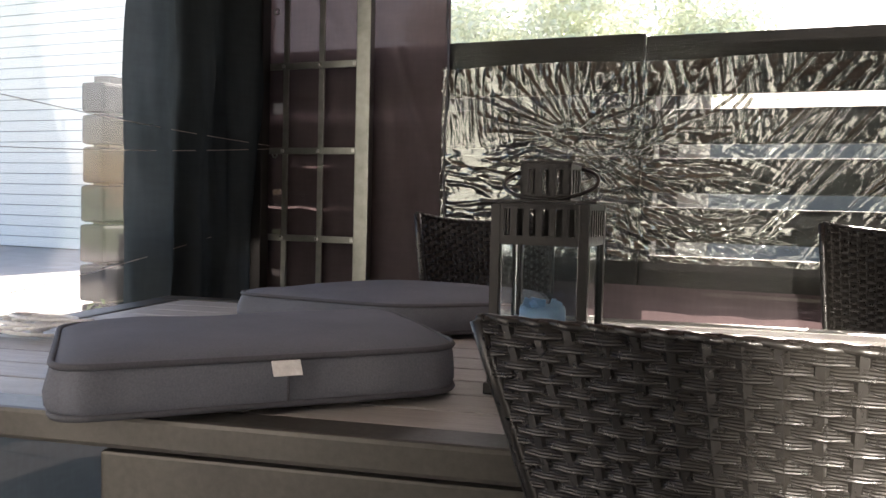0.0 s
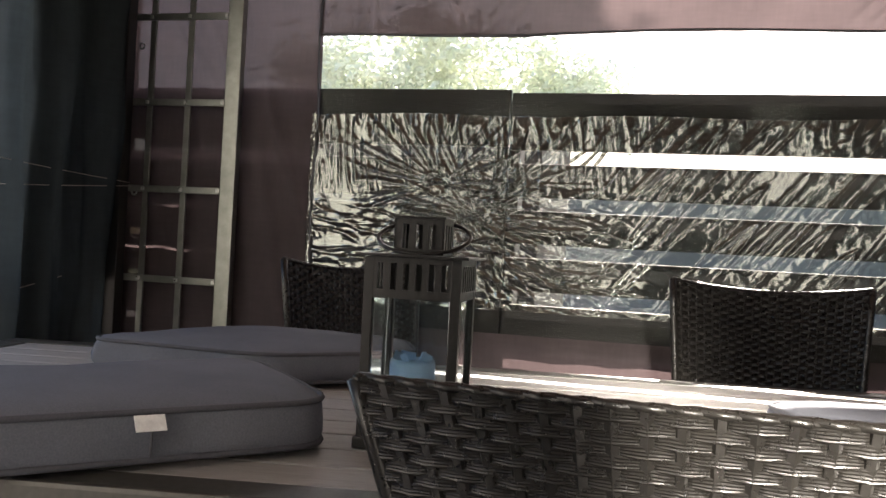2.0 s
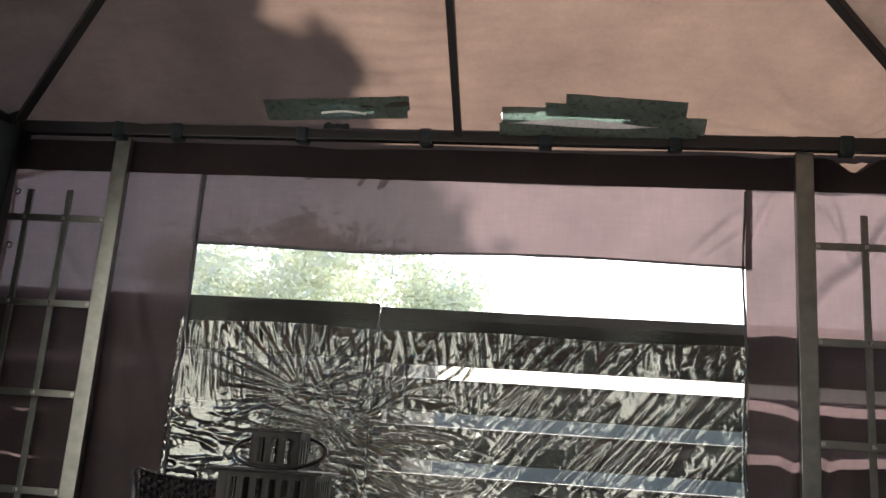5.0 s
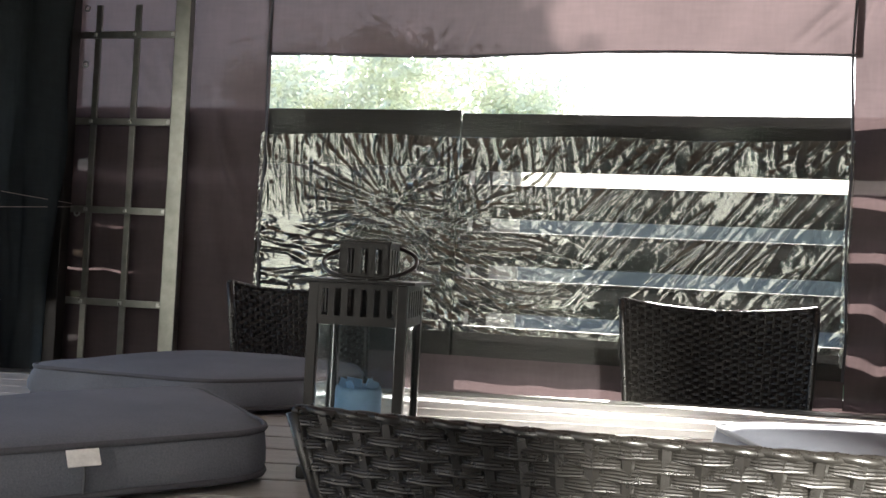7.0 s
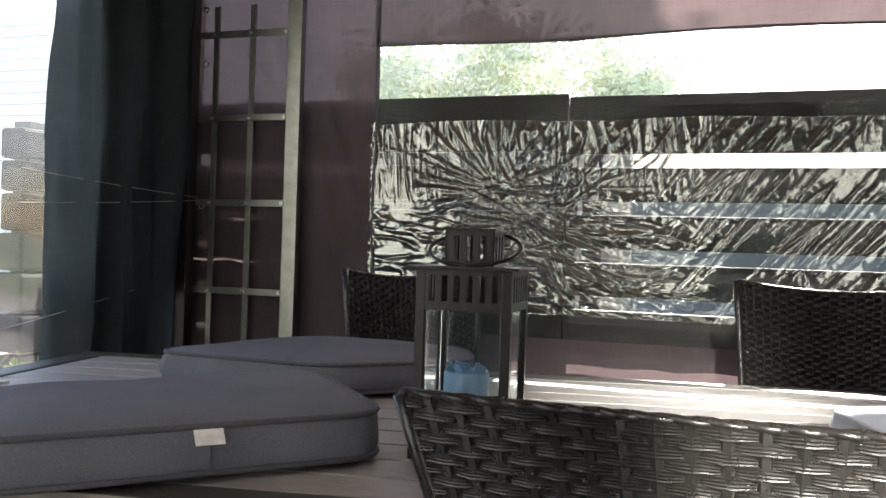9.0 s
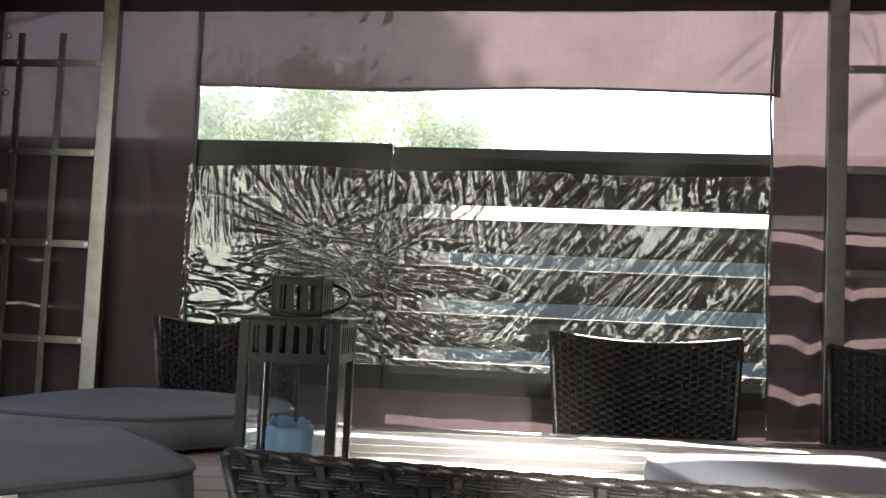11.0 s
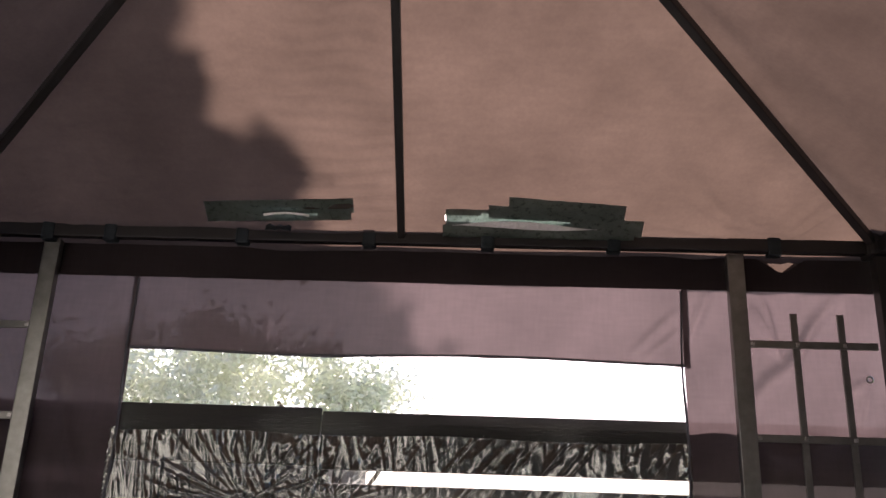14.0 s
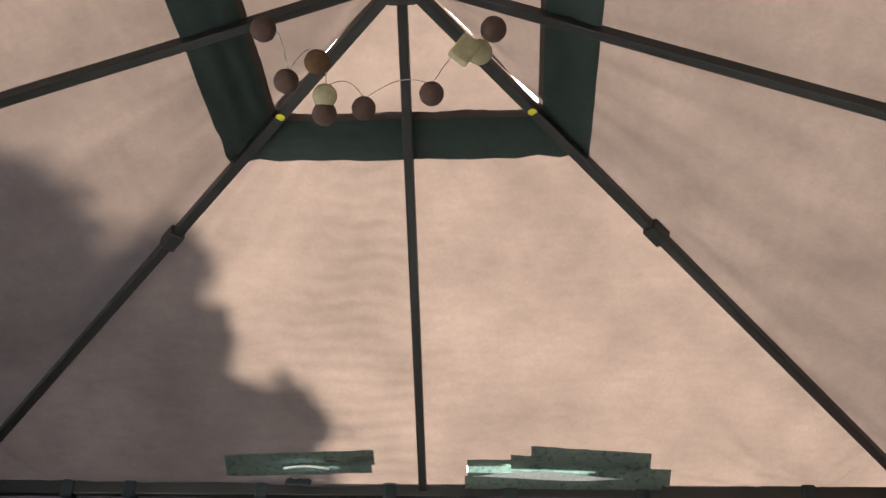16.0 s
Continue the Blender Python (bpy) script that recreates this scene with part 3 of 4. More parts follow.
def film_point(u, v):
    x = WX0 - 0.01 + (WX1 - WX0 + 0.015) * u
    z = 0.845 + 0.02 * max(0.0, 0.2 - u) * -10 * (1 - v) * 0.5 + (1.43 - 0.845) * v
    y = 0.05
    # creases that run out from the knots where the film is pinched
    for cx, cz, lobes, deep, reach in ((-0.30, 1.11, 8.0, 0.07, 0.30), (-0.43, 1.22, 6.5, 0.085, 0.26), (-0.20, 1.22, 7.0, 0.05, 0.16), (-0.02, 0.93, 6.0, 0.05, 0.14)):
        dx, dz = x - cx, z - cz
        r = math.hypot(dx, dz) + 1e-4
        ridge = 1 - min(1.0, 2.2 * abs(nz(dx / r * lobes, dz / r * lobes, r * 3 + lobes)))
        y -= deep * min(r, 0.16) * ridge ** 1.6 * math.exp(-(r / reach) ** 2)
        y -= 0.012 * math.exp(-(r / 0.05) ** 2) * nz(x * 60, z * 60, lobes)
    right = max(0.0, min(1.0, (x + 0.25) / 0.5))
    left = 1 - right
    s = x * 0.75 - z * 0.66
    along = x * 0.66 + z * 0.75
    y -= right * 0.0042 * (1 - min(1.0, 3.5 * abs(nz(s * 12, along * 1.2, 3)))) ** 4 * max(0.0, 0.7 + 1.2 * nz(x * 3, z * 3, 8))
    y -= right * 0.0028 * (1 - min(1.0, 3.0 * abs(nz(s * 24, along * 1.8, 9)))) ** 4 * max(0.0, 0.7 + nz(x * 5, z * 5, 4))
    y -= left * 0.008 * (1 - min(1.0, 2.5 * abs(nz(x * 7 - z * 2, z * 30 + x * 6, 2)))) ** 2 * max(0.0, min(1.0, (1.22 - z) / 0.12))
    y -= left * 0.008 * (1 - min(1.0, 2.5 * abs(nz(x * 30 + z * 3, z * 5, 6)))) ** 2 * max(0.0, min(1.0, (z - 1.15) / 0.12))
    y -= 0.0012 * nz(x * 24, z * 24, 5) + 0.0005 * nz(x * 70, z * 70, 7)
    edge = max(0, 1 - (1.43 - z) / 0.12)
    y -= edge * 0.003 * nz(x * 45, z * 4, 1)
    if v > 0.995:
        z += 0.004 * math.sin(x * 9)
    return (x, y, z)


film = thing("plastic_film", "crinkled shiny clear plastic film over the window", "plastic film")
fs = part("sheet", sheet(film_point, 560, 200), FILM, film, smooth=True)
fs.visible_shadow = False
for xe in (WX0 - 0.012, WX1 - 0.004):
    part("edge_fold", sheet(lambda u, v: (xe + 0.022 * (u - 0.5) + 0.002 * nz(v * 40, u * 3), 0.046 - 0.004 * math.sin(math.pi * u) + 0.003 * nz(v * 60, u * 6, xe), 0.81 + 0.625 * v), 4, 90), FILM, film, "doubled edge of the film")

# left side: gathered black curtain, then a clear film wall
curtain = thing("side_curtain", "black gathered side curtain", "curtain")


def curtain_point(u, v):
    y = -0.08 - 0.61 * u - 0.15 * (1 - u) * v ** 1.5
    z = 2.0 - 1.97 * v
    x = -1.452 + 0.03 * math.sin(u * 17 + 1.8 * nz(u * 3, v * 2)) * (0.4 + 0.6 * u) + 0.03 * nz(u * 6, v * 4) + 0.012 * nz(u * 15 + v * 4, v * 9, 3)
    return (x, y, z)


part("cloth", sheet(curtain_point, 90, 70), DARK_CLOTH, curtain, smooth=True)
side_film = part("window_2", sheet(lambda u, v: (-1.51 + 0.006 * nz(u * 9, v * 6), -0.6 - 1.4 * u, 0.55 + 1.47 * v), 40, 20), CLEAR)
side_film.visible_shadow = False
tagged(side_film, "clear plastic side window", "window", kind="structure")
side_low = thing("side_panel_cloth", "lower dark cloth of the side wall", "side curtain")
part("cloth", sheet(lambda u, v: (-1.51 + 0.006 * nz(u * 9, v * 6), -0.165 - 2.63 * u, 0.03 + 0.53 * v), 40, 8), DARK_CLOTH, side_low, smooth=True)
# near-black backing; its wrap past the corner is added to block sunlight
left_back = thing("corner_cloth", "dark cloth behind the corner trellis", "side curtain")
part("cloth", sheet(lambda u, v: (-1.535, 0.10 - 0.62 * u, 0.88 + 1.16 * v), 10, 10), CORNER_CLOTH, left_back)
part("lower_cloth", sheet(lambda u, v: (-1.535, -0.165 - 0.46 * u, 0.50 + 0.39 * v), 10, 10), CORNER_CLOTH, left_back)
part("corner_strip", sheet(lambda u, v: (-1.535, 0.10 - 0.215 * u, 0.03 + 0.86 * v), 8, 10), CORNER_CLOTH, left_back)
# cloth added out of view to block light from the left side
back_left = thing("tied_curtain", "unseen black cloth added across the side to block light", "curtain")
part("cloth", sheet(lambda u, v: (-1.47 + 0.03 * math.sin(u * 30), -2.0 - 0.51 * u, 0.03 + 1.99 * v), 50, 10), DARK_CLOTH, back_left, smooth=True)
# unseen strips added at the back; their gaps shape light on chair and film
back_strips = thing("back_curtain", "unseen black cloth strips added at the back to shape light", "side curtain")
for x0, x1 in ((-1.5, -1.15), (-0.35, 0.65), (1.0, 1.48)):
    part("cloth", sheet(lambda u, v: (x0 + (x1 - x0) * u, BACK - 0.02 + 0.03 * math.sin(u * 24), 0.03 + 1.99 * v), 40, 10), DARK_CLOTH, back_strips, smooth=True)
right_wall = thing("right_curtain", "mauve polyester side wall, closed", "side curtain")
part("cloth", sheet(lambda u, v: (1.50 + 0.01 * nz(u * 12, v * 3), -0.02 - 2.8 * u, 0.03 + 1.97 * v), 60, 20), WALL_CLOTH, right_wall, smooth=True)

# ---- table ----
TA = 10.5
TABLE_Z = 0.74
table = thing("dining_table", "long grey slatted garden dining table", "table", (0, 0, 0), TA)
U0, U1, V0, V1 = -1.40, 1.06, -1.70, -0.468
FR = 0.07
for a, b in (((U0, V0 + FR / 2), (U1, V0 + FR / 2)), ((U0, V1 - FR / 2), (U1, V1 - FR / 2))):
    part("rail", bar((*a, TABLE_Z - 0.02), (*b, TABLE_Z - 0.02), FR, 0.04, 0.006), TABLE_FRAME, table)
for u in (U0 + FR / 2, U1 - FR / 2):
    part("rail", bar((u, V0 + FR, TABLE_Z - 0.02), (u, V1 - FR, TABLE_Z - 0.02), FR, 0.04, 0.006), TABLE_FRAME, table)
inner = V1 - V0 - 2 * FR
NS = 11
sw = inner / NS
slat_me = None
for i in range(NS):
    if slat_me is None:
        s = part("slat", box((U1 - U0 - 2 * FR - 0.006, sw - 0.007, 0.022), None, 0.003), SLAT, table)
        slat_me = s.data
    else:
        s = new("slat", slat_me)
        s.parent = table
    s.location = ((U0 + U1) / 2, V0 + FR + sw * (i + 0.5), TABLE_Z - 0.013)
for v in (V0 + 0.02, V1 - 0.02):
    part("apron", bar((-0.78, v, TABLE_Z - 0.09), (U1 - 0.05, v, TABLE_Z - 0.09), 0.025, 0.09, 0.004), TABLE_FRAME, table)
for u in (-0.73, U1 - 0.09):
    for v in (V0 + 0.09, V1 - 0.09):
        part("leg", bar((u, v, -0.012), (u, v, TABLE_Z - 0.04), 0.07, 0.07, 0.006), TABLE_FRAME, table)

# ---- cushions ----


def rounded(poly, radii, n=7):
    out = []
    k = len(poly)
    for i in range(k):
        p, a, b = Vector(poly[i]), Vector(poly[i - 1]), Vector(poly[(i + 1) % k])
        r = radii[i]
        p0 = p + (a - p).normalized() * r
        p1 = p + (b - p).normalized() * r
        for t in range(n + 1):
            t /= n
            out.append(p0 * (1 - t) ** 2 + p * 2 * t * (1 - t) + p1 * t ** 2)
    pts = []
    for i, p in enumerate(out):
        q = out[(i + 1) % len(out)]
        m = max(1, int((q - p).length / 0.02))
        pts += [p.lerp(q, s / m) for s in range(m)]
    return pts


def cushion(poly, radii, z0, thick, label, seed):
    """A box cushion with a seam all round, bulging sides and a soft top."""
    c = sum((Vector(p) for p in poly), Vector((0, 0))) / len(poly)
    ob = thing("seat_cushion", label, "cushion", (c.x, c.y, z0), 0, "seat cushions")
    ring = [p - c for p in rounded(poly, radii)]
    bm = bmesh.new()
    rows = []
    shape = [(0.985, 0.004), (1.0, 0.012), (1.012, 0.3 * thick), (1.014, 0.55 * thick), (1.006, 0.85 * thick), (0.995, thick * 0.97), (0.97, thick * 1.04), (0.9, thick * 1.12), (0.7, thick * 1.2), (0.4, thick * 1.24), (0.1, thick * 1.24)]
    for s, z in shape:
        row = []
        for i, p in enumerate(ring):
            pk = 0.0
            if 0.1 * thick < z < 0.9 * thick:
                pk = 0.05 * nz(i * 0.37, seed, z * 5) * math.sin(math.pi * z / thick)
            row.append(bm.verts.new((p.x * (s + pk), p.y * (s + pk), z + (0.004 * nz(p.x * 7 * s, p.y * 7 * s, seed) if s < 0.99 and z > thick * 0.5 else 0))))
        rows.append(row)
    n = len(ring)
    for A, B in zip(rows, rows[1:]):
        for k in range(n):
            bm.faces.new((A[k], A[(k + 1) % n], B[(k + 1) % n], B[k]))
    bm.faces.new(rows[0][::-1])
    bm.faces.new(rows[-1])
    part("pad", bm, CUSHION, ob, smooth=True)
    part("piping", tube([(p.x * 1.0, p.y * 1.0, thick * 0.985) for p in ring], 0.0042, 6, True), PIPING, ob, "dark piping", True)
    part("piping", tube([(p.x * 1.004, p.y * 1.004, 0.008) for p in ring], 0.0042, 6, True), PIPING, ob, "dark piping", True)
    return ob


cush1 = cushion([(-0.44, -1.90), (-0.115, -1.51), (-0.385, -1.205), (-0.70, -1.64)], [0.05, 0.07, 0.06, 0.05], TABLE_Z + 0.003, 0.066, "charcoal box cushion with a white care label lying on the table", 1)
cush2 = cushion([(-0.82, -1.08), (-0.42, -1.10), (-0.20, -0.86), (-0.30, -0.62), (-0.72, -0.64)], [0.06, 0.08, 0.06, 0.1, 0.12], TABLE_Z + 0.003, 0.062, "charcoal box cushion lying behind another on the table", 2)
cush3 = cushion([(0.45, -1.05), (0.90, -0.88), (1.04, -1.24), (0.56, -1.42)], [0.06, 0.08, 0.08, 0.06], TABLE_Z + 0.003, 0.052, "pale sunlit grey seat cushion on the table", 3)

# care label and side seam of the first cushion
f0, f1 = Vector((-0.44, -1.90)), Vector((-0.105, -1.50))
fd = (f1 - f0).normalized()
fo = Vector((fd.y, -fd.x))
lp = f0 + fd * 0.262 + fo * 0.012 - Vector(cush1.location[:2])
ang = math.degrees(math.atan2(fd.y, fd.x))
part("care_label", box((0.036, 0.0015, 0.021), pose(lp.x, lp.y, 0.054, -38, 0, ang), 0.0004), WHITE_LABEL, cush1, "white care label")
sp_ = lp + fd * 0.004 - fo * 0.008
part("side_seam", tube([(sp_.x, sp_.y, 0.012), (sp_.x + fo.x * 0.002, sp_.y + fo.y * 0.002, 0.035), (sp_.x, sp_.y, 0.064)], 0.0018, 6), PIPING, cush1)

# pale cord left in a loose heap on the table
heap = thing("cord_heap", "loose heap of pale cord lying on the table", "cord", (-1.0, -1.42, TABLE_Z + 0.006))
cord_rng = random.Random(5)
cord_pts = []
for i in range(150):
    a = i * 0.33
    r = 0.035 + 0.028 * math.sin(i * 0.071) + cord_rng.uniform(-0.006, 0.006)
    cord_pts.append((r * 1.3 * math.cos(a) + 0.03 * math.sin(i * 0.05), r * math.sin(a) + 0.02 * math.cos(i * 0.04), 0.001 + 0.034 * abs(math.sin(i * 0.11)) * (1 - i / 300)))
part("cord", tube(cord_pts, 0.0035, 6), WHITE_LABEL, heap, smooth=True)

# ---- lantern ----
LX, LY = -0.038, -1.395
lantern = thing("lantern", "black metal lantern with glass panes on the table", "lantern", (LX, LY, TABLE_Z), 4.7)
LW = 0.134
HB = 0.262
part("base", box((LW + 0.008, LW + 0.008, 0.016), pose(0, 0, 0.008), 0.002), LANTERN, lantern)
h = LW / 2 - 0.007
for sx in (-1, 1):
    for sy in (-1, 1):
        part("corner_bar", box((0.014, 0.014, HB - 0.016), pose(sx * h, sy * h, 0.016 + (HB - 0.016) / 2), 0.0015), LANTERN, lantern)


def slotted(width, height, thick, slots, slot_w, slot_h, lift):
    """A plate in the xz plane with upright slots cut through it."""
    pitch = (width - 0.012) / slots
    xs = [-width / 2]
    for i in range(slots):
        c = -width / 2 + 0.006 + pitch * (i + 0.5)
        xs += [c - slot_w / 2, c + slot_w / 2]
    xs.append(width / 2)
    zs = [0, lift, lift + slot_h, height]
    bm = bmesh.new()
    g = [[bm.verts.new((x, -thick / 2, z)) for z in zs] for x in xs]
    for i in range(len(xs) - 1):
        for j in range(3):
            if not (j == 1 and i % 2 == 1):
                bm.faces.new((g[i][j], g[i + 1][j], g[i + 1][j + 1], g[i][j + 1]))
    bmesh.ops.recalc_face_normals(bm, faces=bm.faces[:])
    bmesh.ops.solidify(bm, geom=bm.faces[:], thickness=thick)
    return bm


for k in range(4):
    m = pose(0, 0, 0, 0, 0, 90 * k) @ pose(0, -LW / 2 + 0.002, HB - 0.056)
    b = slotted(LW - 0.016, 0.056, 0.003, 6, 0.0085, 0.036, 0.012)
    b.transform(m)
    part("slotted_panel", b, LANTERN, lantern)
    g = box((LW - 0.03, 0.002, HB - 0.056 - 0.016), pose(0, 0, 0, 0, 0, 90 * k) @ pose(0, -LW / 2 + 0.006, 0.016 + (HB - 0.072) / 2))
    pane = part("pane", g, GLASS, lantern, "clear glass pane")
    pane.visible_shadow = False
part("roof_plate", box((LW + 0.022, LW + 0.022, 0.004), pose(0, 0, HB + 0.0025), 0.001), LANTERN, lantern)
CW = 0.07
for k in range(4):
    b = slotted(CW, 0.05, 0.003, 3, 0.009, 0.034, 0.008)
    b.transform(pose(0, 0, 0, 0, 0, 90 * k) @ pose(0, -CW / 2 + 0.0015, HB + 0.005))
    part("chimney_side", b, LANTERN, lantern)
part("chimney_lid", box((CW + 0.004, CW + 0.004, 0.003), pose(0, 0, HB + 0.0565), 0.0006), LANTERN, lantern)
ring = []
for i in range(40):
    a = i * 2 * math.pi / 40
    ring.append((0.066 * math.cos(a), 0.047 * math.sin(a), HB + 0.034 + 0.024 * math.sin(a) - 0.004))
part("handle", tube(ring, 0.0029, 6, True), LANTERN, lantern, "thin wire carrying handle", True)
candle = thing("candle", "thick blue pillar candle with a torn rim", "candle", (LX - 0.006, LY - 0.004, TABLE_Z + 0.0165))
part("wax", lathe([(0.031, 0.0), (0.0325, 0.004), (0.0325, 0.096), (0.031, 0.102), (0.027, 0.099), (0.0, 0.094)], 28), CANDLE, candle, smooth=True)
rim = bmesh.new()
for i in range(5):
    a = i * 1.1
    box_into(rim, (0.022, 0.0015, 0.012), pose(0.02 * math.cos(a), 0.02 * math.sin(a), 0.105, 25 * math.sin(i * 2), 20 * math.cos(i), math.degrees(a) + 60), 0.0005)
part("torn_rim", rim, CANDLE, candle, "curled pale wax rim")

# ---- wicker chairs ----


def wicker_back(width, taper, z0, z1, bow, rows_pitch, stake_pitch, parent, lean, ribs=4, flare=0.0, even=False):
    """A woven chair back: upright stakes, and ribbed flat strands passing before and behind them in turn."""
    rows = int((z1 - z0) / rows_pitch)

    def at(x, z):
        k = (z1 - z) / (z1 - z0)
        s = max(-1, min(1, x / (width / 2)))
        return Vector((s * (width / 2 - taper * k), -bow * (1 - s * s) - lean * (1 - k), z + flare * s * s * (1 - k)))
    stakes = int(width / stake_pitch)
    for i in range(stakes + 1):
        x = -width / 2 + width * i / stakes
        part("stake", tube([at(x, z0 + (z1 - z0) * k / 6) for k in range(7)], stake_pitch * (0.10 if even else 0.25), 6), WICKER, parent)
    cross = ribs * 2 + 1
    fine = (0.0, 0.1, 0.2, 0.32, 0.5, 0.68, 0.8, 0.9)
    for r in range(rows):
        z = z0 + rows_pitch * (r + 0.5)
        bm = bmesh.new()
        steps = [(c + f) / stakes for c in range(stakes) for f in fine] + [1.0]
        prev = None
        for i, u in enumerate(steps):
            c = at(-width / 2 + width * u, z)
            ph = u * stakes + r % 2
            near = abs((ph + 1.0) % 2.0 - 1.0)
            dipped = math.exp(-((1.0 - near) / 0.17) ** 4)
            swell = math.cos(math.pi * near)
            off = -rows_pitch * (0.42 + 0.10 * swell - 0.95 * dipped)
            if even:
                off = -rows_pitch * 0.42 * swell
            hw = rows_pitch * (0.55 + 0.07 * swell)
            line = []
            for side in (-1, 1):
                for q in range(cross):
                    f = q / (cross - 1)
                    zz = (f - 0.5) * 2 * hw * (1 if side < 0 else -1)
                    ridge = 0.0008 * (q % 2) + 0.0004 + 0.0005 * math.sin(f * math.pi)
                    line.append(bm.verts.new((c.x, c.y + off + side * ridge, c.z + zz + 0.0008 * nz(i * 0.25, r * 3.1))))
            if prev:
                for q in range(len(line)):
                    q2 = (q + 1) % len(line)
                    bm.faces.new((prev[q], prev[q2], line[q2], line[q]))
            prev = line
        part("strand", bm, WICKER, parent)
    edge = [at(-width / 2, z0 + (z1 - z0) * k / 8) for k in range(9)]
    part("edge_rod", tube(edge, 0.009, 8), WICKER, parent, smooth=True)
    part("edge_rod", tube([Vector((-p.x, p.y, p.z)) for p in edge], 0.009, 8), WICKER, parent, smooth=True)
    n = stakes * 6
    for w in range(2):
        pts = [at(-width / 2 + width * i / n, z1) + Vector((0, 0.004 * math.cos(i * math.pi / 6 + w * math.pi), 0.001 * math.sin(i * math.pi / 6 + w * math.pi) + 0.001)) for i in range(n + 1)]
        part("top_braid", tube(pts, 0.0042, 8), WICKER, parent, smooth=True)


def chair(at, rz, width, top, label, taper, rows_pitch, stake_pitch, low=0.40, bow=0.02, lean=0.05, flare=0.0, ribs=4, even=False):
    c = thing("wicker_chair", label, "chair", at, rz, "chairs round the table")
    wicker_back(width, taper, low, top, bow, rows_pitch, stake_pitch, c, lean, ribs, flare, even)
    sw_ = width - 2 * taper
    part("seat", box((sw_, 0.46, 0.06), pose(0, 0.24, 0.40), 0.015), WICKER, c)
    for x in (-1, 1):
        for y in (0.03, 0.44):
            part("leg", bar((x * (sw_ / 2 - 0.03), y, -0.012), (x * (sw_ / 2 - 0.03), y, 0.38), 0.045, 0.045, 0.008), WICKER, c)
    return c


near_chair = chair((0.345, -1.79, 0), 0, 0.62, 0.892, "dark brown wicker chair pushed up to the table, partly in sun", 0.155, 0.0100, 0.0285, 0.42)
far_chair = chair((0.53, -0.21, 0), 184, 0.49, 0.952, "dark brown wicker chair in shade facing the table", 0.04, 0.0090, 0.020, flare=0.022, ribs=2, even=True)
copy_thing(far_chair, pose(-0.47, -0.42, 0, 0, 0, 246))
copy_thing(far_chair, pose(1.13, -0.40, 0, 0, 0, 140))

# ---- roof repairs, straps, lights and small things ----


def slope_point(x, k, drop=0.0):
    """A point under the front canopy slope: x at fraction k from the eave to the apex."""
    p = Vector((x, CR.y, EAVE)).lerp(Vector((x, APEX.y, APEX.z)), k)
    return p + Vector((0, 0, 0.004 - drop))


def tape_strip(x0, x1, k0, k1, skew, parent, lift):
    def fn(u, v):
        x = x0 + (x1 - x0) * u
        k = k0 + (k1 - k0) * v + skew * u
        return slope_point(x, k, lift + 0.0025 * nz(x * 30, k * 60, lift * 90))
    b = sheet(fn, 16, 4)
    bmesh.ops.solidify(b, geom=b.faces[:], thickness=0.0012)
    return part("tape", b, TAPE, parent)


patch_a = thing("tape_patch", "grey-green tape patch over a canopy tear", "tape", group="tape patches")
tape_strip(-0.60, -0.14, 0.055, 0.092, 0.016, patch_a, 0.006)
tape_strip(-0.60, -0.15, 0.040, 0.07, 0.012, patch_a, 0.009)
part("loose_end", sheet(lambda u, v: (-0.42 + 0.08 * u, -0.075 - 0.01 * v, 2.035 + 0.02 * (1 - v) + 0.012 * nz(u * 4, v * 4) - 0.012 * abs(u - 0.4)), 8, 5), DARK_CLOTH, patch_a, "dark curled scrap")
# white tube put in for daylight coming through the tear
part("tear_glow", tube([slope_point(-0.42 + 0.02 * i, 0.064 + 0.006 * math.sin(i * 0.45), 0.012) for i in range(8)], 0.004, 6), WHITE_LABEL, patch_a, "white strip for daylight through a frayed tear")
patch_b = thing("tape_patch", "large layered grey-green tape patch over a canopy tear", "tape", group="tape patches")
tape_strip(0.13, 0.72, 0.010, 0.045, 0.0, patch_b, 0.008)
tape_strip(0.14, 0.60, 0.04, 0.085, 0.0, patch_b, 0.006)
tape_strip(0.27, 0.66, 0.065, 0.10, -0.008, patch_b, 0.009)
tape_strip(0.33, 0.68, 0.085, 0.125, -0.018, patch_b, 0.012)
tape_strip(0.52, 0.74, 0.03, 0.075, -0.004, patch_b, 0.015)
# white sheet drawn as the brightness of daylight in the open tear
part("tear_glow", sheet(lambda u, v: slope_point(0.16 + 0.44 * u, 0.052 + 0.010 * math.sin(math.pi * u) * (v - 0.5) * 2.2 + 0.004 * math.sin(u * 5), 0.017 + 0.002 * v), 20, 2), WHITE_LABEL, patch_b, "white sheet for daylight through an open tear")

strap_set = ((-1.12, 0), (-0.92, 0), (-0.50, 0), (-0.10, 0), (0.27, 0), (0.66, 0), (1.15, 0))
first = None
for x, _ in strap_set:
    m = Matrix.Translation((x, CR.y, EAVE - 0.004))
    if first is None:
        first = part("strap", box((0.042, 0.042, 0.06), None, 0.008), DARK_CLOTH)
        first.matrix_world = m
        tagged(first, "black cloth strap round the gazebo beam", "strap", "beam straps")
    else:
        copy_thing(first, m)

# string of ball lamps under the vent
lights = thing("string_lights", "string of brown and cream thread ball lamps", "string lights", (0, 0, 0))
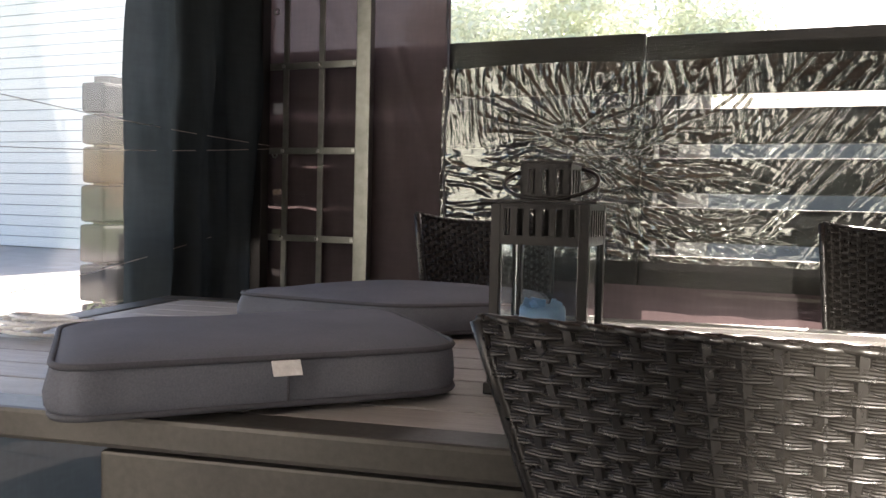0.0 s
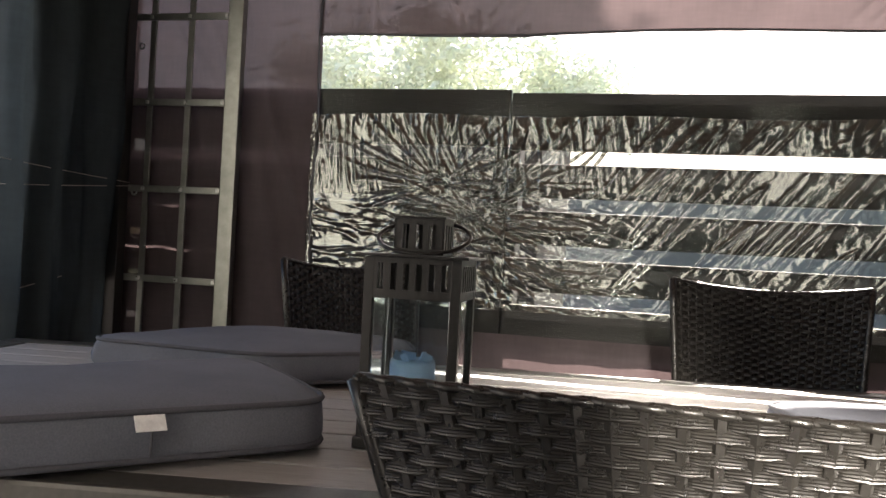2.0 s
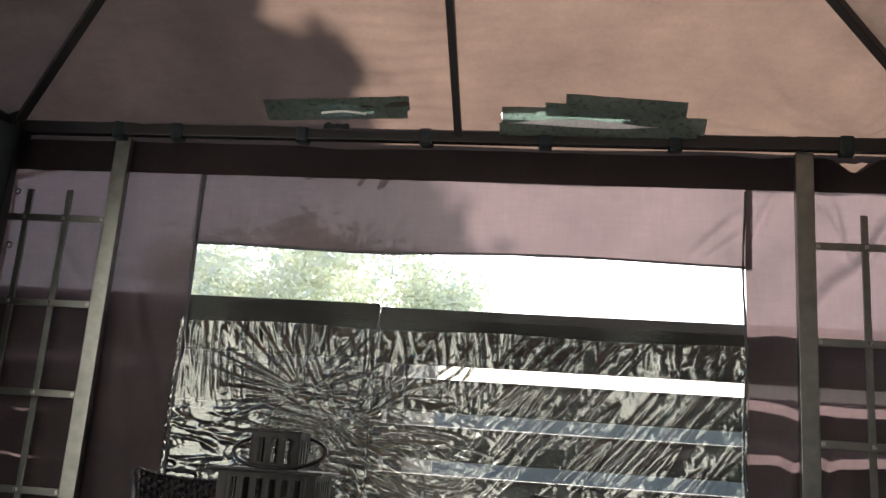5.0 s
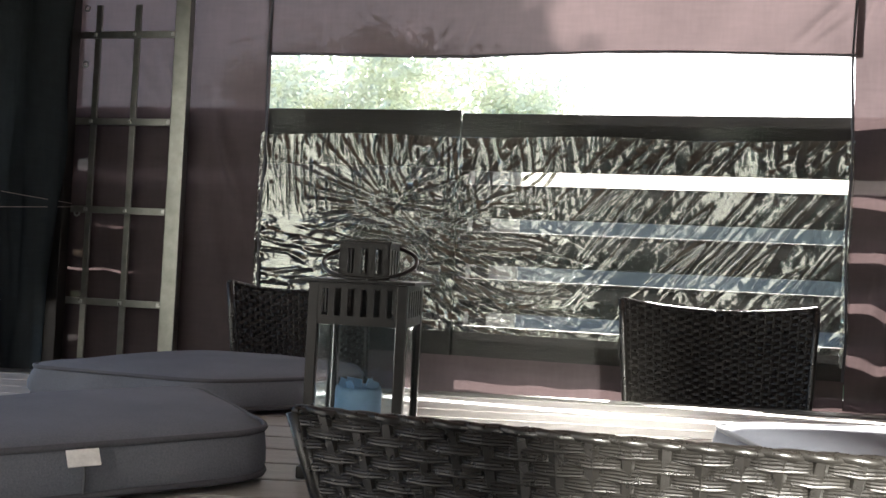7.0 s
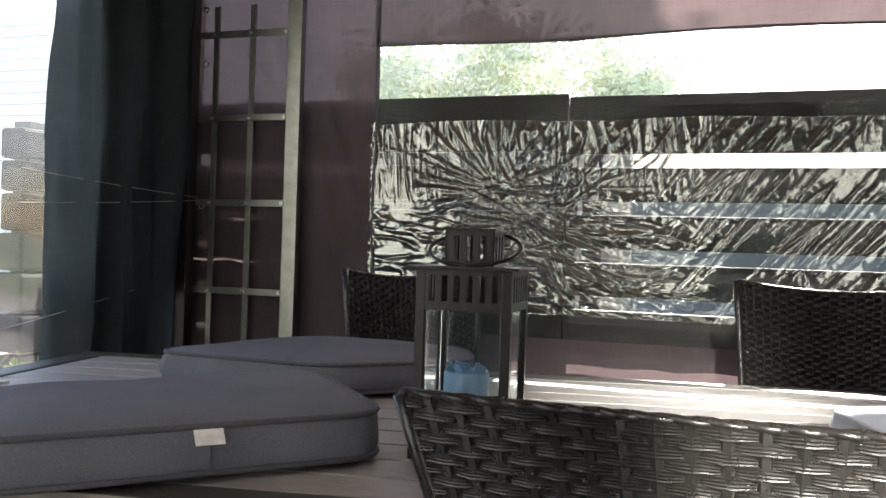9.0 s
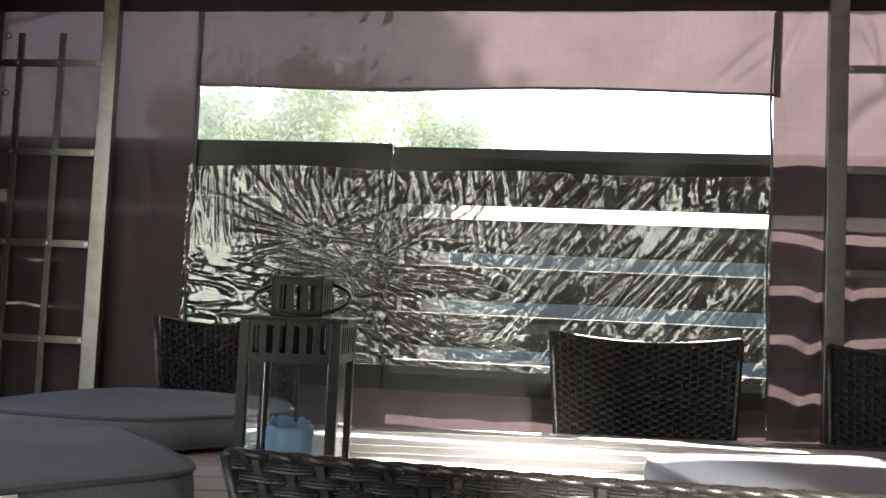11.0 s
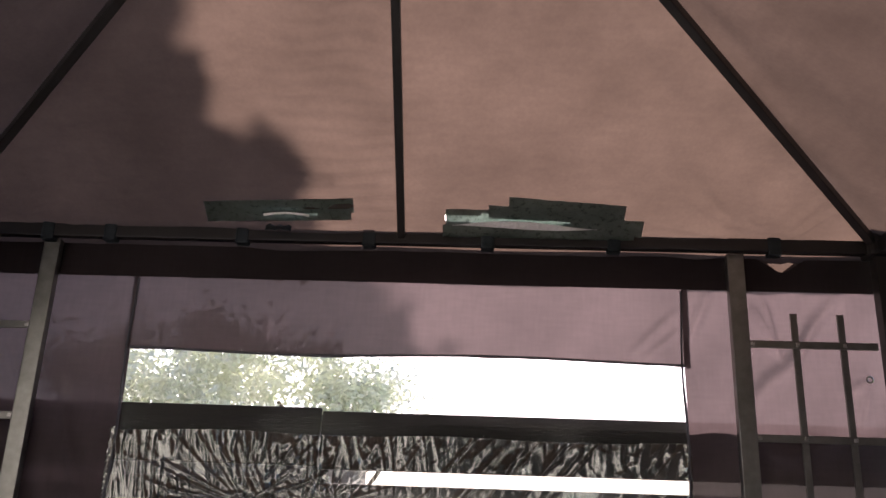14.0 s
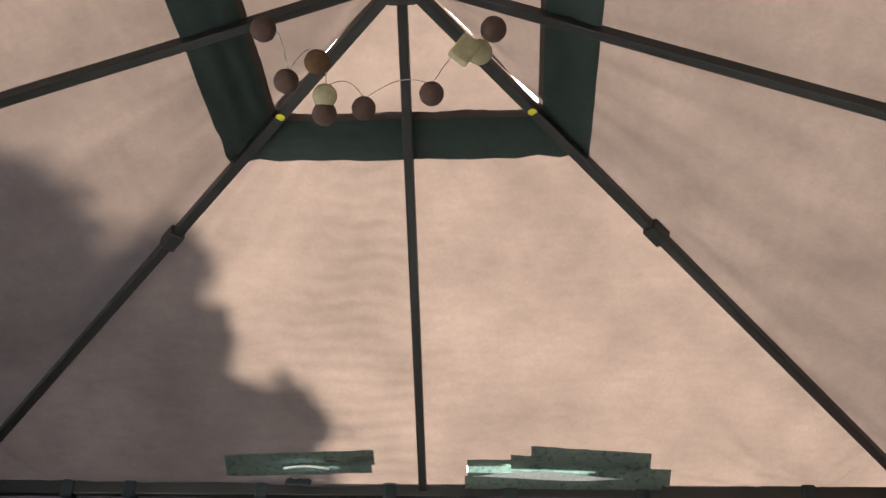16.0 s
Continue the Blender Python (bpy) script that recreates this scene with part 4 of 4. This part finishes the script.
balls = [(-0.239, -1.461, 2.50, 0), (-0.208, -1.348, 2.46, 0), (-0.139, -1.374, 2.49, 2), (-0.134, -1.291, 2.47, 1), (-0.136, -1.265, 2.44, 0), (-0.052, -1.249, 2.47, 0), (0.105, -1.29, 2.47, 0), (0.245, -1.443, 2.50, 0), (0.214, -1.39, 2.49, 1)]


def ball_mesh(r):
    b = bmesh.new()
    bmesh.ops.create_uvsphere(b, u_segments=24, v_segments=16, radius=r)
    for v in b.verts:
        v.co *= 1 + 0.03 * nz(v.co.x * 160, v.co.y * 160, v.co.z * 160)
    return b


for x, y, z, kind_ in balls:
    o = part("ball", ball_mesh(0.0275), (BROWN_BALL, CREAM_BALL, TAN_BALL)[kind_], lights, ("", "cream ball", "tan ball")[kind_], True)
    o.location = (x, y, z)
order = [(balls[i][0], balls[i][1], balls[i][2] + 0.03) for i in (0, 1, 2, 3, 5, 6, 8, 7)]
wire_pts = []
for p, q in zip(order, order[1:]):
    p, q = Vector(p), Vector(q)
    for i in range(8):
        wire_pts.append(p.lerp(q, i / 8) + Vector((0, 0, 0.035 * math.sin(math.pi * i / 8))))
part("cord", tube(wire_pts, 0.0012, 5), WIRE, lights, "thin clear cord")
pack = part("battery_box", box((0.045, 0.022, 0.06), pose(0.185, -1.425, 2.46, 20, 25, 30), 0.004), CREAM_BALL, lights, "pale battery box")
for c in (CR, CL):
    p = c.lerp(APEX, 0.795) + Vector((0, -0.004, -0.0155))
    st = part("sticker", lathe([(0.0, 0), (0.011, 0.0), (0.011, 0.001), (0.0, 0.001)], 16), YELLOW)
    st.matrix_world = Matrix.Translation(p)
    tagged(st, "round yellow sticker on the roof rafter", "sticker", "stickers")

# eyelets in the front cloth, tie wires and hooks
for x, z, lab in ((-1.485, 1.645, "bright steel eyelet in the cloth"), (-1.485, 1.155, "dull steel eyelet in the cloth"), (1.425, 1.64, "steel eyelet pulling the cloth"), (-1.49, 1.83, "bright steel eyelet in the cloth")):
    e = part("eyelet", tube([(x + 0.009 * math.cos(i * math.pi / 8), 0.036, z + 0.009 * math.sin(i * math.pi / 8)) for i in range(16)], 0.003, 6, True), STEEL, smooth=True)
    tagged(e, lab, "eyelet", "eyelets")
for a, b in (((-1.49, -0.05, 1.17), (-1.50, -1.3, 1.10)), ((-1.49, -0.06, 1.18), (-1.50, -1.3, 1.24)), ((-1.50, -0.35, 0.88), (-1.50, -1.3, 0.74))):
    a, b = Vector(a), Vector(b)
    w = part("tie_wire", tube([a.lerp(b, i / 10) + Vector((0.05, 0, -0.01 * math.sin(math.pi * i / 10))) for i in range(11)], 0.0012, 5), WIRE)
    tagged(w, "thin pale tie wire across the side curtain", "wire", "tie wires")

# paving stones near the gazebo
pv = None
for i in range(14):
    for j in range(14):
        x, y = -6.6 + 0.6 * i, -5.2 + 0.6 * j
        if pv is None:
            pv = part("paver", box((0.588, 0.588, 0.02), None, 0.004), PAVER, pavement)
            pm = pv.data
        else:
            pv = new("paver", pm)
            pv.parent = pavement
        pv.location = (x, y, -0.012 + 0.002 * ((i * 7 + j * 3) % 3 - 1))
